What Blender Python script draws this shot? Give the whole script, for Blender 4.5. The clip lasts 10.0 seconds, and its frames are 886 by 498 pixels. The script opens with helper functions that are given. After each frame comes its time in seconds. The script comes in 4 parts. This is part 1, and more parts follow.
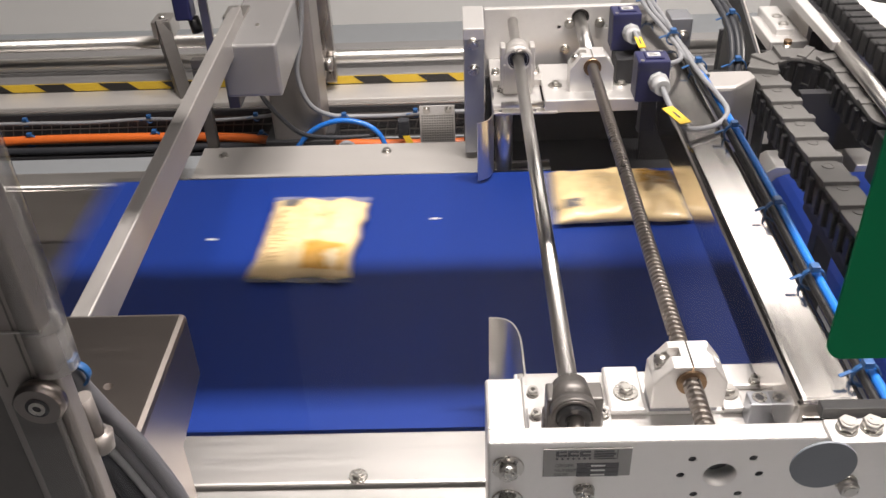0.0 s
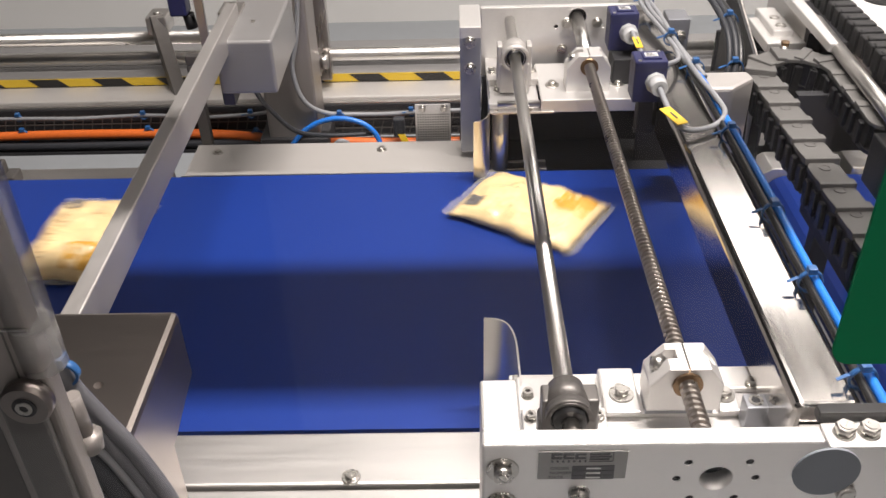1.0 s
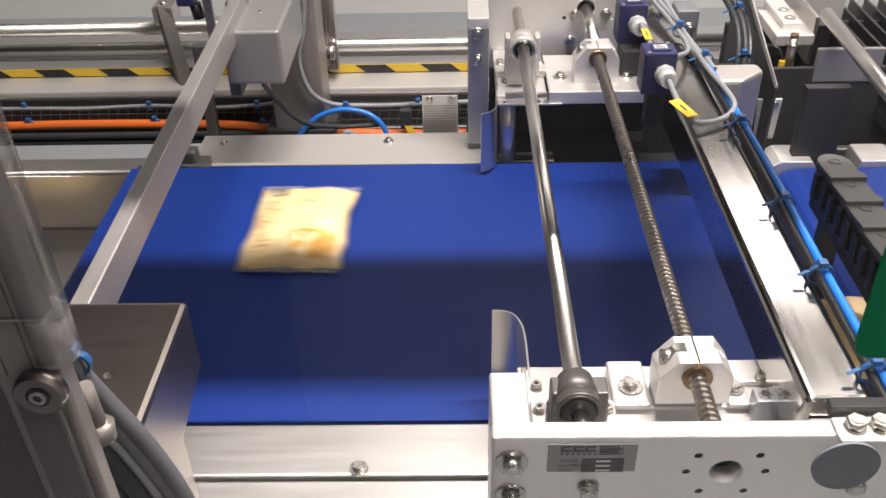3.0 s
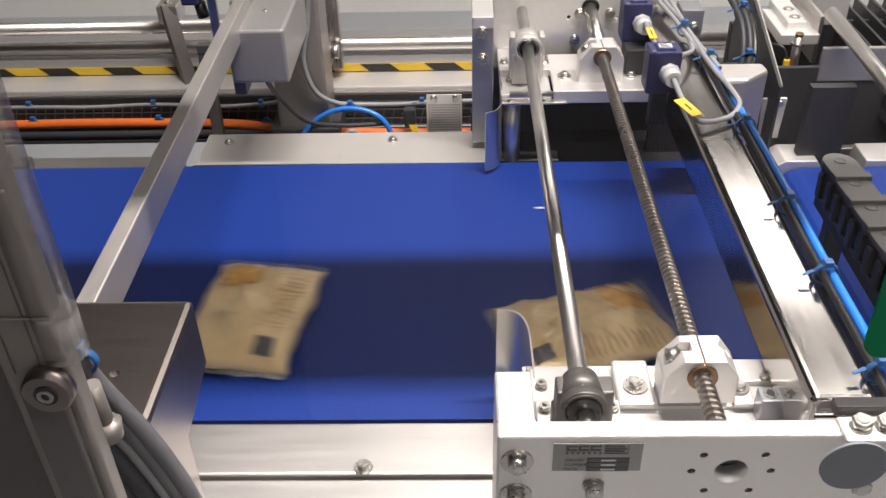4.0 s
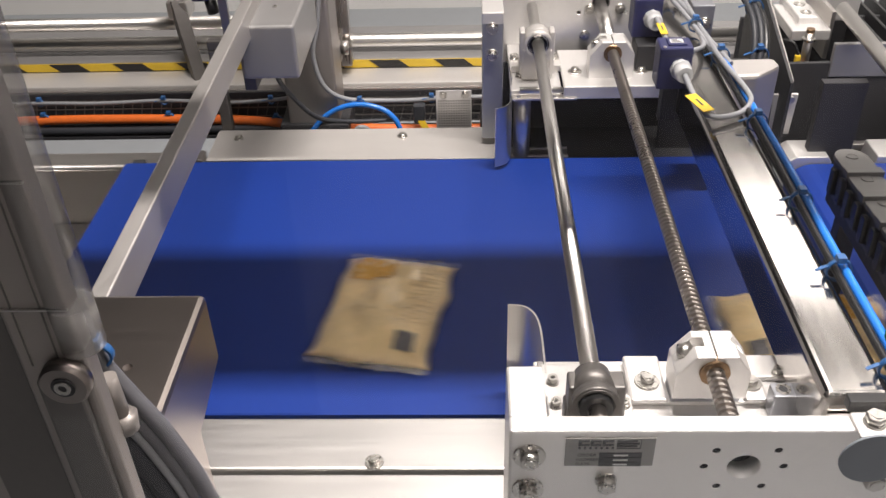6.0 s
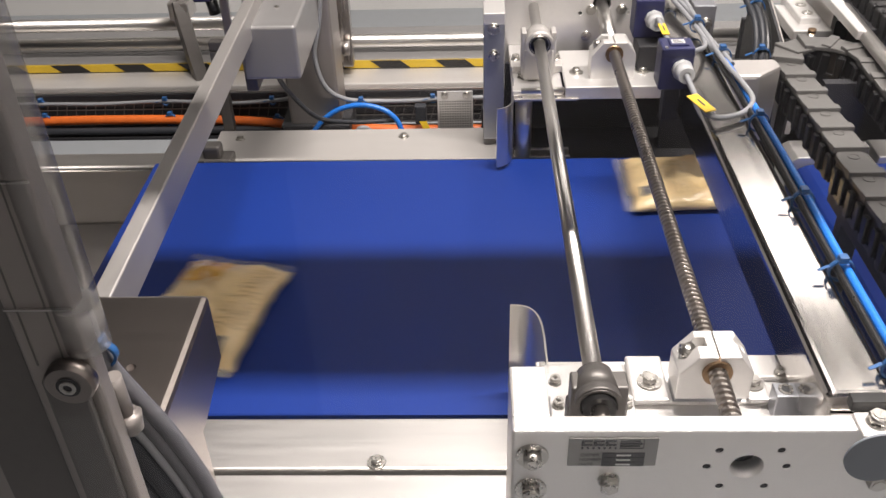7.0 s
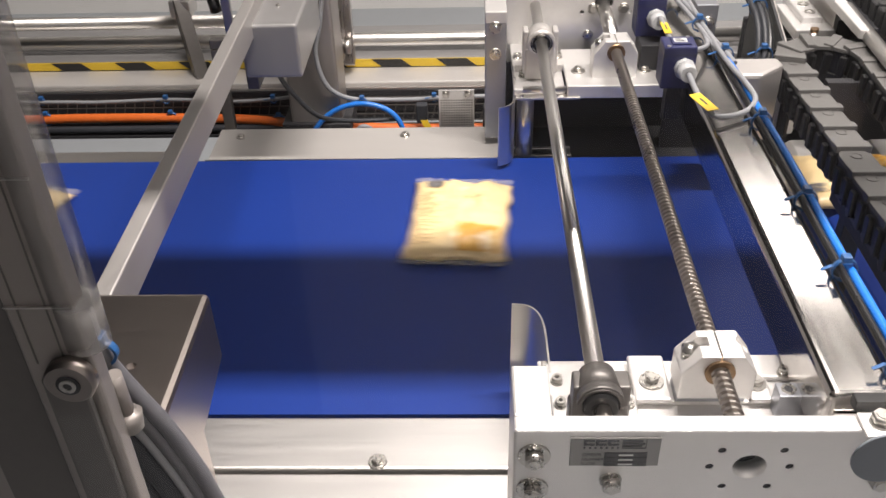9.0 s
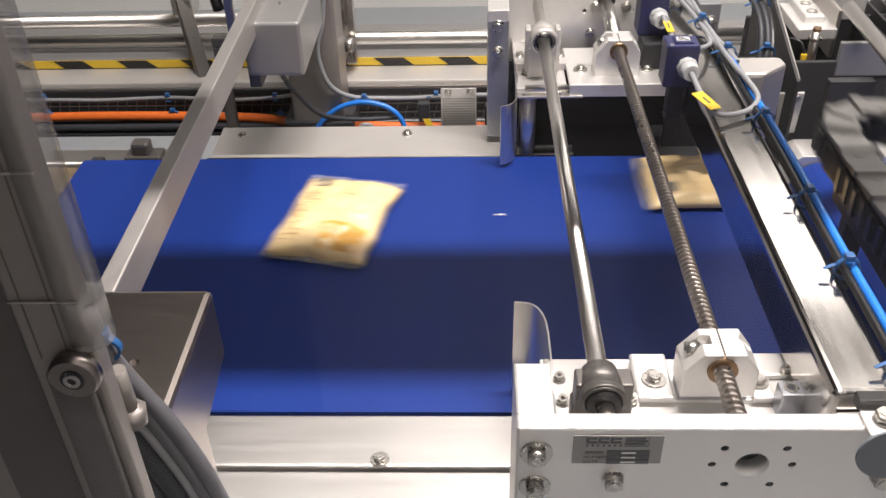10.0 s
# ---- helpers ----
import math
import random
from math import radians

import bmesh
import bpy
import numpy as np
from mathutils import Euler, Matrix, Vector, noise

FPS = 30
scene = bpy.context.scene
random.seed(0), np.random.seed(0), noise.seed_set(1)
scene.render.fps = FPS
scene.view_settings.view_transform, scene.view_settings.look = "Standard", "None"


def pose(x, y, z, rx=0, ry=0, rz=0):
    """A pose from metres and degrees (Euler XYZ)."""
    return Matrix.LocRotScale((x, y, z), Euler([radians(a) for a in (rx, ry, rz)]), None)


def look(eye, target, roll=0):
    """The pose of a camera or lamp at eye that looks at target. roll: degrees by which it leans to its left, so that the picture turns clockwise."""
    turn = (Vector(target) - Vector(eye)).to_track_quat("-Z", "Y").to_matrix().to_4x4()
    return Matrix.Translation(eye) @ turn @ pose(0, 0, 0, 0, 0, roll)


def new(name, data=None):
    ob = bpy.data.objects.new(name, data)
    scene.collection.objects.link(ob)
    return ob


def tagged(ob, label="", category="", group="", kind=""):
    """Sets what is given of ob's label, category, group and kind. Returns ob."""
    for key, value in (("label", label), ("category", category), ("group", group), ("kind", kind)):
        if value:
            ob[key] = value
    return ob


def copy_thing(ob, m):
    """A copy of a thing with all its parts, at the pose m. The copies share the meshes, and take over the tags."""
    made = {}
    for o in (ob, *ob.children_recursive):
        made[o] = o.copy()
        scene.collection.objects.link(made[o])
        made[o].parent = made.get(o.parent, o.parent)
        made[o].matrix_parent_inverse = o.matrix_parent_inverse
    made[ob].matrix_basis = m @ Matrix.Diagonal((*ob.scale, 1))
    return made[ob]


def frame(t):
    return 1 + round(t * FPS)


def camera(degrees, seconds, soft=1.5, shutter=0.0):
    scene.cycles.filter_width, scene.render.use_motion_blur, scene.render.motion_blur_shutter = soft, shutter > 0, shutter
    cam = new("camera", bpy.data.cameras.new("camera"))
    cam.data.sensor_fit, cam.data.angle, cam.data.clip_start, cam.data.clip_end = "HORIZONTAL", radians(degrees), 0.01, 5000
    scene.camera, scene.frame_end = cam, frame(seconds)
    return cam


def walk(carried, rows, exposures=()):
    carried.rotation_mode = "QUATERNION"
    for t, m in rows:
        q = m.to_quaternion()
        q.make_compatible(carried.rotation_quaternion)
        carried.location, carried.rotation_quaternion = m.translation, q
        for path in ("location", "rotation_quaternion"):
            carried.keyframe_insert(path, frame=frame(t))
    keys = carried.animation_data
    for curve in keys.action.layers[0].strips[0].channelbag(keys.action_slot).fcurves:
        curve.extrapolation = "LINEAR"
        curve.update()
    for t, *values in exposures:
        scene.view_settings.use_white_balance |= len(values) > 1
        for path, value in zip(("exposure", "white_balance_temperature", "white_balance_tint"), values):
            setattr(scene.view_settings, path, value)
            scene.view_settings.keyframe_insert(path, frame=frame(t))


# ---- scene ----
# ---- camera ----
cam = camera(52.25, 10.0, 1.5, 0.5)
PATH = [
    (0, (-0.0365, -0.5767, 0.6594), (-0.0597, 0.2405, 0.0836), -2.29),
    (0.5, (-0.0382, -0.5727, 0.6560), (-0.0570, 0.2448, 0.0804), -1.90),
    (1, (-0.0382, -0.5694, 0.6545), (-0.0548, 0.2475, 0.0779), -1.58),
    (1.5, (-0.0395, -0.5685, 0.6526), (-0.0565, 0.2469, 0.0741), -1.47),
    (2, (-0.0400, -0.5669, 0.6530), (-0.0572, 0.2473, 0.0726), -1.33),
    (2.5, (-0.0426, -0.5674, 0.6526), (-0.0613, 0.2453, 0.0703), -1.39),
    (4, (-0.0472, -0.5676, 0.6529), (-0.0706, 0.2435, 0.0684), -1.52),
    (4.5, (-0.0480, -0.5687, 0.6514), (-0.0734, 0.2420, 0.0664), -1.56),
    (5, (-0.0479, -0.5702, 0.6521), (-0.0752, 0.2393, 0.0657), -1.58),
    (5.5, (-0.0497, -0.5687, 0.6511), (-0.0801, 0.2403, 0.0641), -1.72),
    (7, (-0.0545, -0.5698, 0.6507), (-0.0860, 0.2399, 0.0647), -1.81),
    (7.5, (-0.0534, -0.5692, 0.6498), (-0.0853, 0.2405, 0.0638), -1.78),
    (8, (-0.0535, -0.5678, 0.6492), (-0.0849, 0.2418, 0.0631), -1.73),
    (8.5, (-0.0534, -0.5678, 0.6494), (-0.0849, 0.2416, 0.0630), -1.72),
    (9, (-0.0560, -0.5673, 0.6480), (-0.0879, 0.2420, 0.0615), -1.72),
    (9.5, (-0.0565, -0.5680, 0.6478), (-0.0890, 0.2411, 0.0609), -1.69),
    (10, (-0.0579, -0.5684, 0.6463), (-0.0908, 0.2406, 0.0594), -1.63),
]
walk(cam, [(t, look(eye, target, roll)) for t, eye, target, roll in PATH])

# ---- light: a factory hall with ceiling lamps ----
EXPOSURE = 0.0
scene.view_settings.exposure = EXPOSURE
world = bpy.data.worlds.new("hall_air")
world.use_nodes = True
world.node_tree.nodes["Background"].inputs[0].default_value = (0.9, 0.95, 1.0, 1)
world.node_tree.nodes["Background"].inputs[1].default_value = 0.25
scene.world = world


def lamp(name, x, y, z, sx, sy, power, colour=(1.0, 0.918, 0.862), aim=(0, 0, -1)):
    data = bpy.data.lights.new(name, "AREA")
    data.shape, data.size, data.size_y, data.energy, data.color = "RECTANGLE", sx, sy, power, colour
    ob = new(name, data)
    ob.matrix_world = look((x, y, z), (x + aim[0], y + aim[1] + 1e-4, z + aim[2]))
    return ob


lamp("ceiling_lamp_over_belt", 0.52, 0.45, 2.15, 1.7, 0.06, 136)
lamp("ceiling_lamp_behind", 1.15, 1.95, 2.15, 3.4, 0.4, 18)
lamp("ceiling_lamp_back", 1.6, 3.27, 2.15, 1.4, 0.86, 23)
lamp("aisle_lamp", -4.2, 2.9, 2.15, 2.4, 0.3, 30)
lamp("aisle_lamp_front", 1.4, -0.95, 2.15, 3.2, 0.3, 2.6)

# ---- materials ----


def nodes_of(name):
    m = bpy.data.materials.new(name)
    m.use_nodes = True
    nt = m.node_tree
    return m, nt, nt.nodes["Principled BSDF"]


def surface(name, colour, rough=0.5, metal=0.0, grain=40.0, stretch=(1, 1, 1), vary=0.12, rvary=0.1, bump=0.0, coat=0.0,
            spec=0.5, dirt=0.0, transmission=0.0, alpha=1.0, sheen_scale=4.0):
    """A surface with grain at two scales: colour and gloss vary with it, with fine relief."""
    m, nt, b = nodes_of(name)
    N, L = nt.nodes.new, nt.links.new
    co = N("ShaderNodeTexCoord")
    mp = N("ShaderNodeMapping")
    mp.inputs["Scale"].default_value = stretch
    L(co.outputs["Object"], mp.inputs["Vector"])
    n1 = N("ShaderNodeTexNoise")
    n1.inputs["Scale"].default_value, n1.inputs["Detail"].default_value = grain, 5
    L(mp.outputs[0], n1.inputs["Vector"])
    n2 = N("ShaderNodeTexNoise")
    n2.inputs["Scale"].default_value, n2.inputs["Detail"].default_value = sheen_scale, 3
    L(co.outputs["Object"], n2.inputs["Vector"])
    add = N("ShaderNodeMath")
    add.operation = "ADD"
    L(n1.outputs[0], add.inputs[0])
    L(n2.outputs[0], add.inputs[1])
    ramp = N("ShaderNodeMapRange")
    ramp.inputs[1].default_value, ramp.inputs[2].default_value = 0.6, 1.4
    ramp.inputs[3].default_value, ramp.inputs[4].default_value = 1 - vary, 1 + vary
    L(add.outputs[0], ramp.inputs[0])
    mix = N("ShaderNodeVectorMath")
    mix.operation = "SCALE"
    mix.inputs[0].default_value = colour
    L(ramp.outputs[0], mix.inputs["Scale"])
    L(mix.outputs[0], b.inputs["Base Color"])
    rr = N("ShaderNodeMapRange")
    rr.inputs[1].default_value, rr.inputs[2].default_value = 0.6, 1.4
    rr.inputs[3].default_value, rr.inputs[4].default_value = max(0.02, rough - rvary), min(1, rough + rvary)
    L(add.outputs[0], rr.inputs[0])
    L(rr.outputs[0], b.inputs["Roughness"])
    b.inputs["Metallic"].default_value = metal
    b.inputs["Specular IOR Level"].default_value = spec
    b.inputs["Coat Weight"].default_value = coat
    b.inputs["Coat Roughness"].default_value = 0.15
    b.inputs["Transmission Weight"].default_value = transmission
    b.inputs["Alpha"].default_value = alpha
    if bump:
        bp = N("ShaderNodeBump")
        bp.inputs["Strength"].default_value, bp.inputs["Distance"].default_value = bump, 0.001
        L(n1.outputs[0], bp.inputs["Height"])
        L(bp.outputs[0], b.inputs["Normal"])
    return m


STEEL = surface("brushed_stainless", (0.60, 0.575, 0.55), 0.34, 1, 90, (0.06, 1, 1), 0.07, 0.07, 0.05)
STEEL_Y = surface("brushed_stainless_lengthwise", (0.52, 0.50, 0.48), 0.15, 1, 90, (1, 0.06, 1), 0.07, 0.06, 0.05)
STEEL_Z = surface("brushed_stainless_upright", (0.50, 0.47, 0.445), 0.30, 1, 90, (1, 1, 0.06), 0.07, 0.07, 0.05)
RAIL = surface("lightened_stainless_rail", (0.76, 0.74, 0.72), 0.38, 1, 90, (0.06, 1, 1), 0.06, 0.06, 0.04)
POSTSTEEL = surface("darkened_stainless", (0.30, 0.275, 0.26), 0.45, 0.7, 90, (1, 1, 0.06), 0.10, 0.07, 0.05)
SHELL = surface("brushed_stainless_shell", (0.31, 0.275, 0.255), 0.30, 1, 420, (0.05, 1, 1), 0.03, 0.03, 0.01, sheen_scale=3)
MATT = surface("bead_blasted_stainless", (0.52, 0.50, 0.485), 0.50, 0.9, 140, (1, 0.3, 1), 0.06, 0.06, 0.05)
POLISHED = surface("ground_steel", (0.70, 0.68, 0.655), 0.31, 1, 60, (1, 0.1, 1), 0.05, 0.04, 0.02)
SCREW = surface("oiled_screw_steel", (0.40, 0.365, 0.335), 0.30, 1, 60, (1, 1, 1), 0.08, 0.06, 0.0)
ALU = surface("milled_aluminium", (0.72, 0.705, 0.69), 0.40, 0.65, 160, (1, 1, 1), 0.05, 0.06, 0.05)
SATIN = surface("satin_stainless", (0.54, 0.52, 0.50), 0.45, 0.5, 120, (0.05, 1, 1), 0.05, 0.06, 0.03)
ANODISED = surface("grey_anodised", (0.36, 0.37, 0.40), 0.42, 0.8, 160, (1, 1, 1), 0.06, 0.06, 0.03)
CAST = surface("grey_cast_housing", (0.13, 0.122, 0.116), 0.45, 0.6, 120, (1, 1, 1), 0.12, 0.1, 0.1)
BOLT = surface("bolt_steel", (0.55, 0.53, 0.50), 0.3, 1, 200, (1, 1, 1), 0.1, 0.08, 0.03)
BRASS = surface("bronze_nut", (0.26, 0.17, 0.10), 0.4, 1, 150, (1, 1, 1), 0.15, 0.1, 0.05)
BELT = surface("blue_belt_polyurethane", (0.0032, 0.027, 0.205), 0.50, 0, 300, (1, 1, 1), 0.06, 0.04, 0.0, spec=0.34)
BLACK = surface("black_plastic", (0.010, 0.010, 0.011), 0.34, 0, 200, (1, 1, 1), 0.25, 0.1, 0.1)
DARK = surface("dark_painted_metal", (0.02, 0.02, 0.023), 0.62, 0.0, 80, (1, 1, 1), 0.3, 0.1, 0.05)
CHAIN = surface("charcoal_chain_plastic", (0.11, 0.107, 0.103), 0.42, 0, 150, (1, 1, 1), 0.15, 0.1, 0.08)
GREYCABLE = surface("grey_cable_sheath", (0.23, 0.235, 0.25), 0.42, 0, 120, (1, 1, 1), 0.1, 0.08)
DARKCABLE = surface("dark_grey_cable_sheath", (0.028, 0.030, 0.036), 0.45, 0, 120, (1, 1, 1), 0.1, 0.08, spec=0.35)
SLATECABLE = surface("slate_cable_sheath", (0.10, 0.10, 0.11), 0.42, 0, 120, (1, 1, 1), 0.1, 0.08)
HOSE = surface("blue_air_hose", (0.02, 0.17, 0.62), 0.22, 0, 60, (1, 1, 1), 0.06, 0.05)
TIE = surface("blue_cable_tie", (0.018, 0.085, 0.24), 0.4, 0, 100, (1, 1, 1), 0.08, 0.05)
ORANGE = surface("orange_cable_sheath", (0.62, 0.13, 0.02), 0.42, 0, 80, (1, 1, 1), 0.12, 0.08)
YELLOW = surface("yellow_tag_plastic", (0.66, 0.44, 0.02), 0.4, 0, 80, (1, 1, 1), 0.05, 0.05)
HAZY = surface("hazard_yellow", (0.62, 0.42, 0.03), 0.45, 0, 60, (1, 1, 1), 0.1, 0.08)
HAZB = surface("hazard_black", (0.015, 0.014, 0.014), 0.4, 0, 60, (1, 1, 1), 0.2, 0.08)
SENSOR = surface("indigo_sensor_plastic", (0.016, 0.018, 0.075), 0.38, 0, 150, (1, 1, 1), 0.12, 0.08, 0.05)
GLAND = surface("light_grey_gland", (0.40, 0.405, 0.41), 0.42, 0, 100, (1, 1, 1), 0.06, 0.06)
BOXGREY = surface("blue_grey_enclosure", (0.27, 0.265, 0.265), 0.40, 0.45, 90, (0.1, 1, 1), 0.06, 0.06, 0.03)
GREEN = surface("green_sign_vinyl", (0.0, 0.22, 0.085), 0.6, 0, 60, (1, 1, 1), 0.06, 0.05, spec=0.15)
STICKER = surface("grey_sticker_vinyl", (0.20, 0.22, 0.25), 0.5, 0, 60, (1, 1, 1), 0.05, 0.05)
WALLPAINT = surface("white_wall_cladding", (0.86, 0.85, 0.83), 0.5, 0, 6, (1, 1, 1), 0.05, 0.05, 0.02, sheen_scale=1.2)
FLOORMAT = surface("pale_grey_resin_floor", (0.37, 0.395, 0.42), 0.4, 0, 20, (1, 1, 1), 0.08, 0.08, 0.03, sheen_scale=1.5)
WHITE = surface("white_plastic_sheet", (0.75, 0.75, 0.74), 0.45, 0, 60, (1, 1, 1), 0.04, 0.05)
PLATE = surface("engraved_label_metal", (0.27, 0.262, 0.255), 0.4, 0.7, 120, (0.1, 1, 1), 0.05, 0.05)
INK = surface("dark_ink", (0.05, 0.05, 0.055), 0.5, 0, 200, (1, 1, 1), 0.2, 0.05)
INKPALE = surface("pale_ink", (0.55, 0.55, 0.54), 0.5, 0, 200, (1, 1, 1), 0.1, 0.05)
FILM = surface("cheese_in_clear_film", (0.86, 0.65, 0.34), 0.34, 0, 150, (0.8, 2.6, 1), 0.20, 0.12, 0.5, spec=0.5, coat=0.35, sheen_scale=22)
FILMO = surface("orange_cheese_in_window", (0.74, 0.40, 0.07), 0.27, 0, 150, (0.8, 2.6, 1), 0.20, 0.1, 0.5, spec=0.6, coat=0.55, sheen_scale=26)
SEAL = surface("clear_film_seal", (0.72, 0.68, 0.58), 0.2, 0, 60, (12, 1, 1), 0.1, 0.08, 0.3, spec=0.9, alpha=0.26)
CODE = surface("printed_code_grey", (0.16, 0.15, 0.15), 0.35, 0, 200, (14, 1, 1), 0.8, 0.05)
PRINT = surface("printed_text_brown", (0.58, 0.40, 0.20), 0.35, 0, 200, (1, 1, 1), 0.2, 0.05)
CLEARSTRIP = surface("clear_strip_plastic", (0.20, 0.195, 0.19), 0.2, 0, 40, (1, 1, 1), 0.05, 0.03, alpha=0.45)
CEILMAT = surface("dark_hall_ceiling", (0.06, 0.06, 0.065), 0.7, 0, 8, (1, 1, 1), 0.1, 0.05)
GREYPANEL = surface("pale_grey_wall_panel", (0.42, 0.41, 0.41), 0.6, 0, 8, (1, 1, 1), 0.1, 0.05)
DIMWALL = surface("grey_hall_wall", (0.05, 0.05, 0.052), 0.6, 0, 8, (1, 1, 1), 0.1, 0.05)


def pane_material():
    m, nt, b = nodes_of("clear_guard_glass")
    N, L = nt.nodes.new, nt.links.new
    nt.nodes.remove(b)
    tr, gl, fr, mx = N("ShaderNodeBsdfTransparent"), N("ShaderNodeBsdfGlossy"), N("ShaderNodeFresnel"), N("ShaderNodeMixShader")
    gl.inputs["Roughness"].default_value = 0.02
    fr.inputs["IOR"].default_value = 1.37
    L(fr.outputs[0], mx.inputs[0])
    L(tr.outputs[0], mx.inputs[1])
    L(gl.outputs[0], mx.inputs[2])
    L(mx.outputs[0], nt.nodes["Material Output"].inputs[0])
    return m


GLASS = pane_material()
CLEAR = bpy.data.materials.new("clear_glass_body")
CLEAR.use_nodes = True
CLEAR.node_tree.nodes.remove(CLEAR.node_tree.nodes["Principled BSDF"])
CLEAR.node_tree.links.new(CLEAR.node_tree.nodes.new("ShaderNodeBsdfTransparent").outputs[0], CLEAR.node_tree.nodes["Material Output"].inputs[0])

# ---- mesh helpers ----


def box(x0, x1, y0, y1, z0, z1, bevel=0.0015, segs=2):
    bm = bmesh.new()
    bmesh.ops.create_cube(bm, size=1)
    for v in bm.verts:
        v.co = Vector((x0 + (v.co.x + 0.5) * (x1 - x0), y0 + (v.co.y + 0.5) * (y1 - y0), z0 + (v.co.z + 0.5) * (z1 - z0)))
    if bevel:
        bmesh.ops.bevel(bm, geom=bm.edges[:], offset=bevel, segments=segs, profile=0.5, affect="EDGES")
    return bm


def cyl(p, q, r, seg=24, r2=None, bevel=0.0):
    p, q = Vector(p), Vector(q)
    bm = bmesh.new()
    bmesh.ops.create_cone(bm, cap_ends=True, segments=seg, radius1=r, radius2=r if r2 is None else r2, depth=(q - p).length)
    if bevel:
        rim = [e for e in bm.edges if len(e.link_faces) == 2 and any(len(f.verts) > 4 for f in e.link_faces)]
        bmesh.ops.bevel(bm, geom=rim, offset=bevel, segments=2, affect="EDGES")
    m = (q - p).to_track_quat("Z", "Y").to_matrix().to_4x4()
    bmesh.ops.transform(bm, matrix=Matrix.Translation((p + q) / 2) @ m, verts=bm.verts[:])
    for f in bm.faces:
        f.smooth = len(f.verts) == 4
    return bm


def ring(p, q, r, hole, seg=28):
    """A tube with a real bore from p to q."""
    p, q = Vector(p), Vector(q)
    m = (q - p).to_track_quat("Z", "Y").to_matrix()
    bm = bmesh.new()
    loops = []
    for c, rad in ((p, r), (q, r), (q, hole), (p, hole)):
        loops.append([bm.verts.new(c + m @ Vector((rad * math.cos(a), rad * math.sin(a), 0)))
                      for a in (2 * math.pi * i / seg for i in range(seg))])
    for k in range(4):
        a, b = loops[k], loops[(k + 1) % 4]
        for i in range(seg):
            f = bm.faces.new((a[i], a[(i + 1) % seg], b[(i + 1) % seg], b[i]))
            f.smooth = k in (0, 2)
    return bm


def smooth_path(points, steps=8):
    """A Catmull-Rom line through the points."""
    pts = [Vector(p) for p in points]
    out = []
    for i in range(len(pts) - 1):
        a, b, c, d = pts[max(i - 1, 0)], pts[i], pts[i + 1], pts[min(i + 2, len(pts) - 1)]
        for s in range(steps):
            t = s / steps
            out.append(0.5 * (2 * b + (c - a) * t + (2 * a - 5 * b + 4 * c - d) * t * t + (3 * b - a - 3 * c + d) * t ** 3))
    return out + [pts[-1]]


def tube(points, r, seg=10, steps=8):
    line = smooth_path(points, steps)
    bm = bmesh.new()
    loops, up = [], Vector((0.13, 0.21, 0.97))
    for i, p in enumerate(line):
        d = (line[min(i + 1, len(line) - 1)] - line[max(i - 1, 0)]).normalized()
        s = d.cross(up).normalized()
        u = s.cross(d)
        up = u
        loops.append([bm.verts.new(p + r * (math.cos(a) * s + math.sin(a) * u)) for a in (2 * math.pi * k / seg for k in range(seg))])
    for a, b in zip(loops, loops[1:]):
        for k in range(seg):
            bm.faces.new((a[k], a[(k + 1) % seg], b[(k + 1) % seg], b[k])).smooth = True
    bm.faces.new(loops[0][::-1])
    bm.faces.new(loops[-1])
    return bm


def prism(outline, axis, a, b, bevel=0.0012):
    """An outline (pairs) drawn out along an axis from a to b; the pairs are the other two axes in order."""
    bm = bmesh.new()
    n = "xyz".index(axis)

    def place(u, w, k):
        c = [u, w]
        c.insert(n, k)
        return Vector(c)
    lo, hi = ([bm.verts.new(place(u, w, k)) for u, w in outline] for k in (a, b))
    bm.faces.new(lo)
    bm.faces.new(hi)
    for i in range(len(outline)):
        j = (i + 1) % len(outline)
        bm.faces.new((lo[i], lo[j], hi[j], hi[i]))
    bmesh.ops.recalc_face_normals(bm, faces=bm.faces[:])
    if bevel:
        bmesh.ops.bevel(bm, geom=bm.edges[:], offset=bevel, segments=2, profile=0.5, affect="EDGES")
    return bm


def bar(p, q, w, h, bevel=0.0015):
    """A rectangular bar from p to q, w wide and h high."""
    p, q = Vector(p), Vector(q)
    bm = box(-w / 2, w / 2, -h / 2, h / 2, 0, (q - p).length, bevel)
    z = (q - p).normalized()
    x = z.cross(Vector((0, 0, 1)))
    x = Vector((1, 0, 0)) if x.length < 1e-4 else x.normalized()
    y = z.cross(x)
    m = Matrix((x, y, z)).transposed().to_4x4()
    bmesh.ops.transform(bm, matrix=Matrix.Translation(p) @ m, verts=bm.verts[:])
    return bm


def sheet(line, z0, z1, thick=0.002):
    """An upright sheet of metal that follows a line in plan."""
    pts = [Vector((x, y, 0)) for x, y in line]
    bm = bmesh.new()
    rows = []
    for i, p in enumerate(pts):
        d = (pts[min(i + 1, len(pts) - 1)] - pts[max(i - 1, 0)]).normalized()
        s = Vector((-d.y, d.x, 0)) * thick / 2
        rows.append([bm.verts.new(p + k * s + Vector((0, 0, z))) for k, z in ((-1, z0), (1, z0), (1, z1), (-1, z1))])
    for a, b in zip(rows, rows[1:]):
        for k in range(4):
            bm.faces.new((a[k], a[(k + 1) % 4], b[(k + 1) % 4], b[k]))
    bm.faces.new(rows[0][::-1])
    bm.faces.new(rows[-1])
    bmesh.ops.recalc_face_normals(bm, faces=bm.faces[:])
    return bm


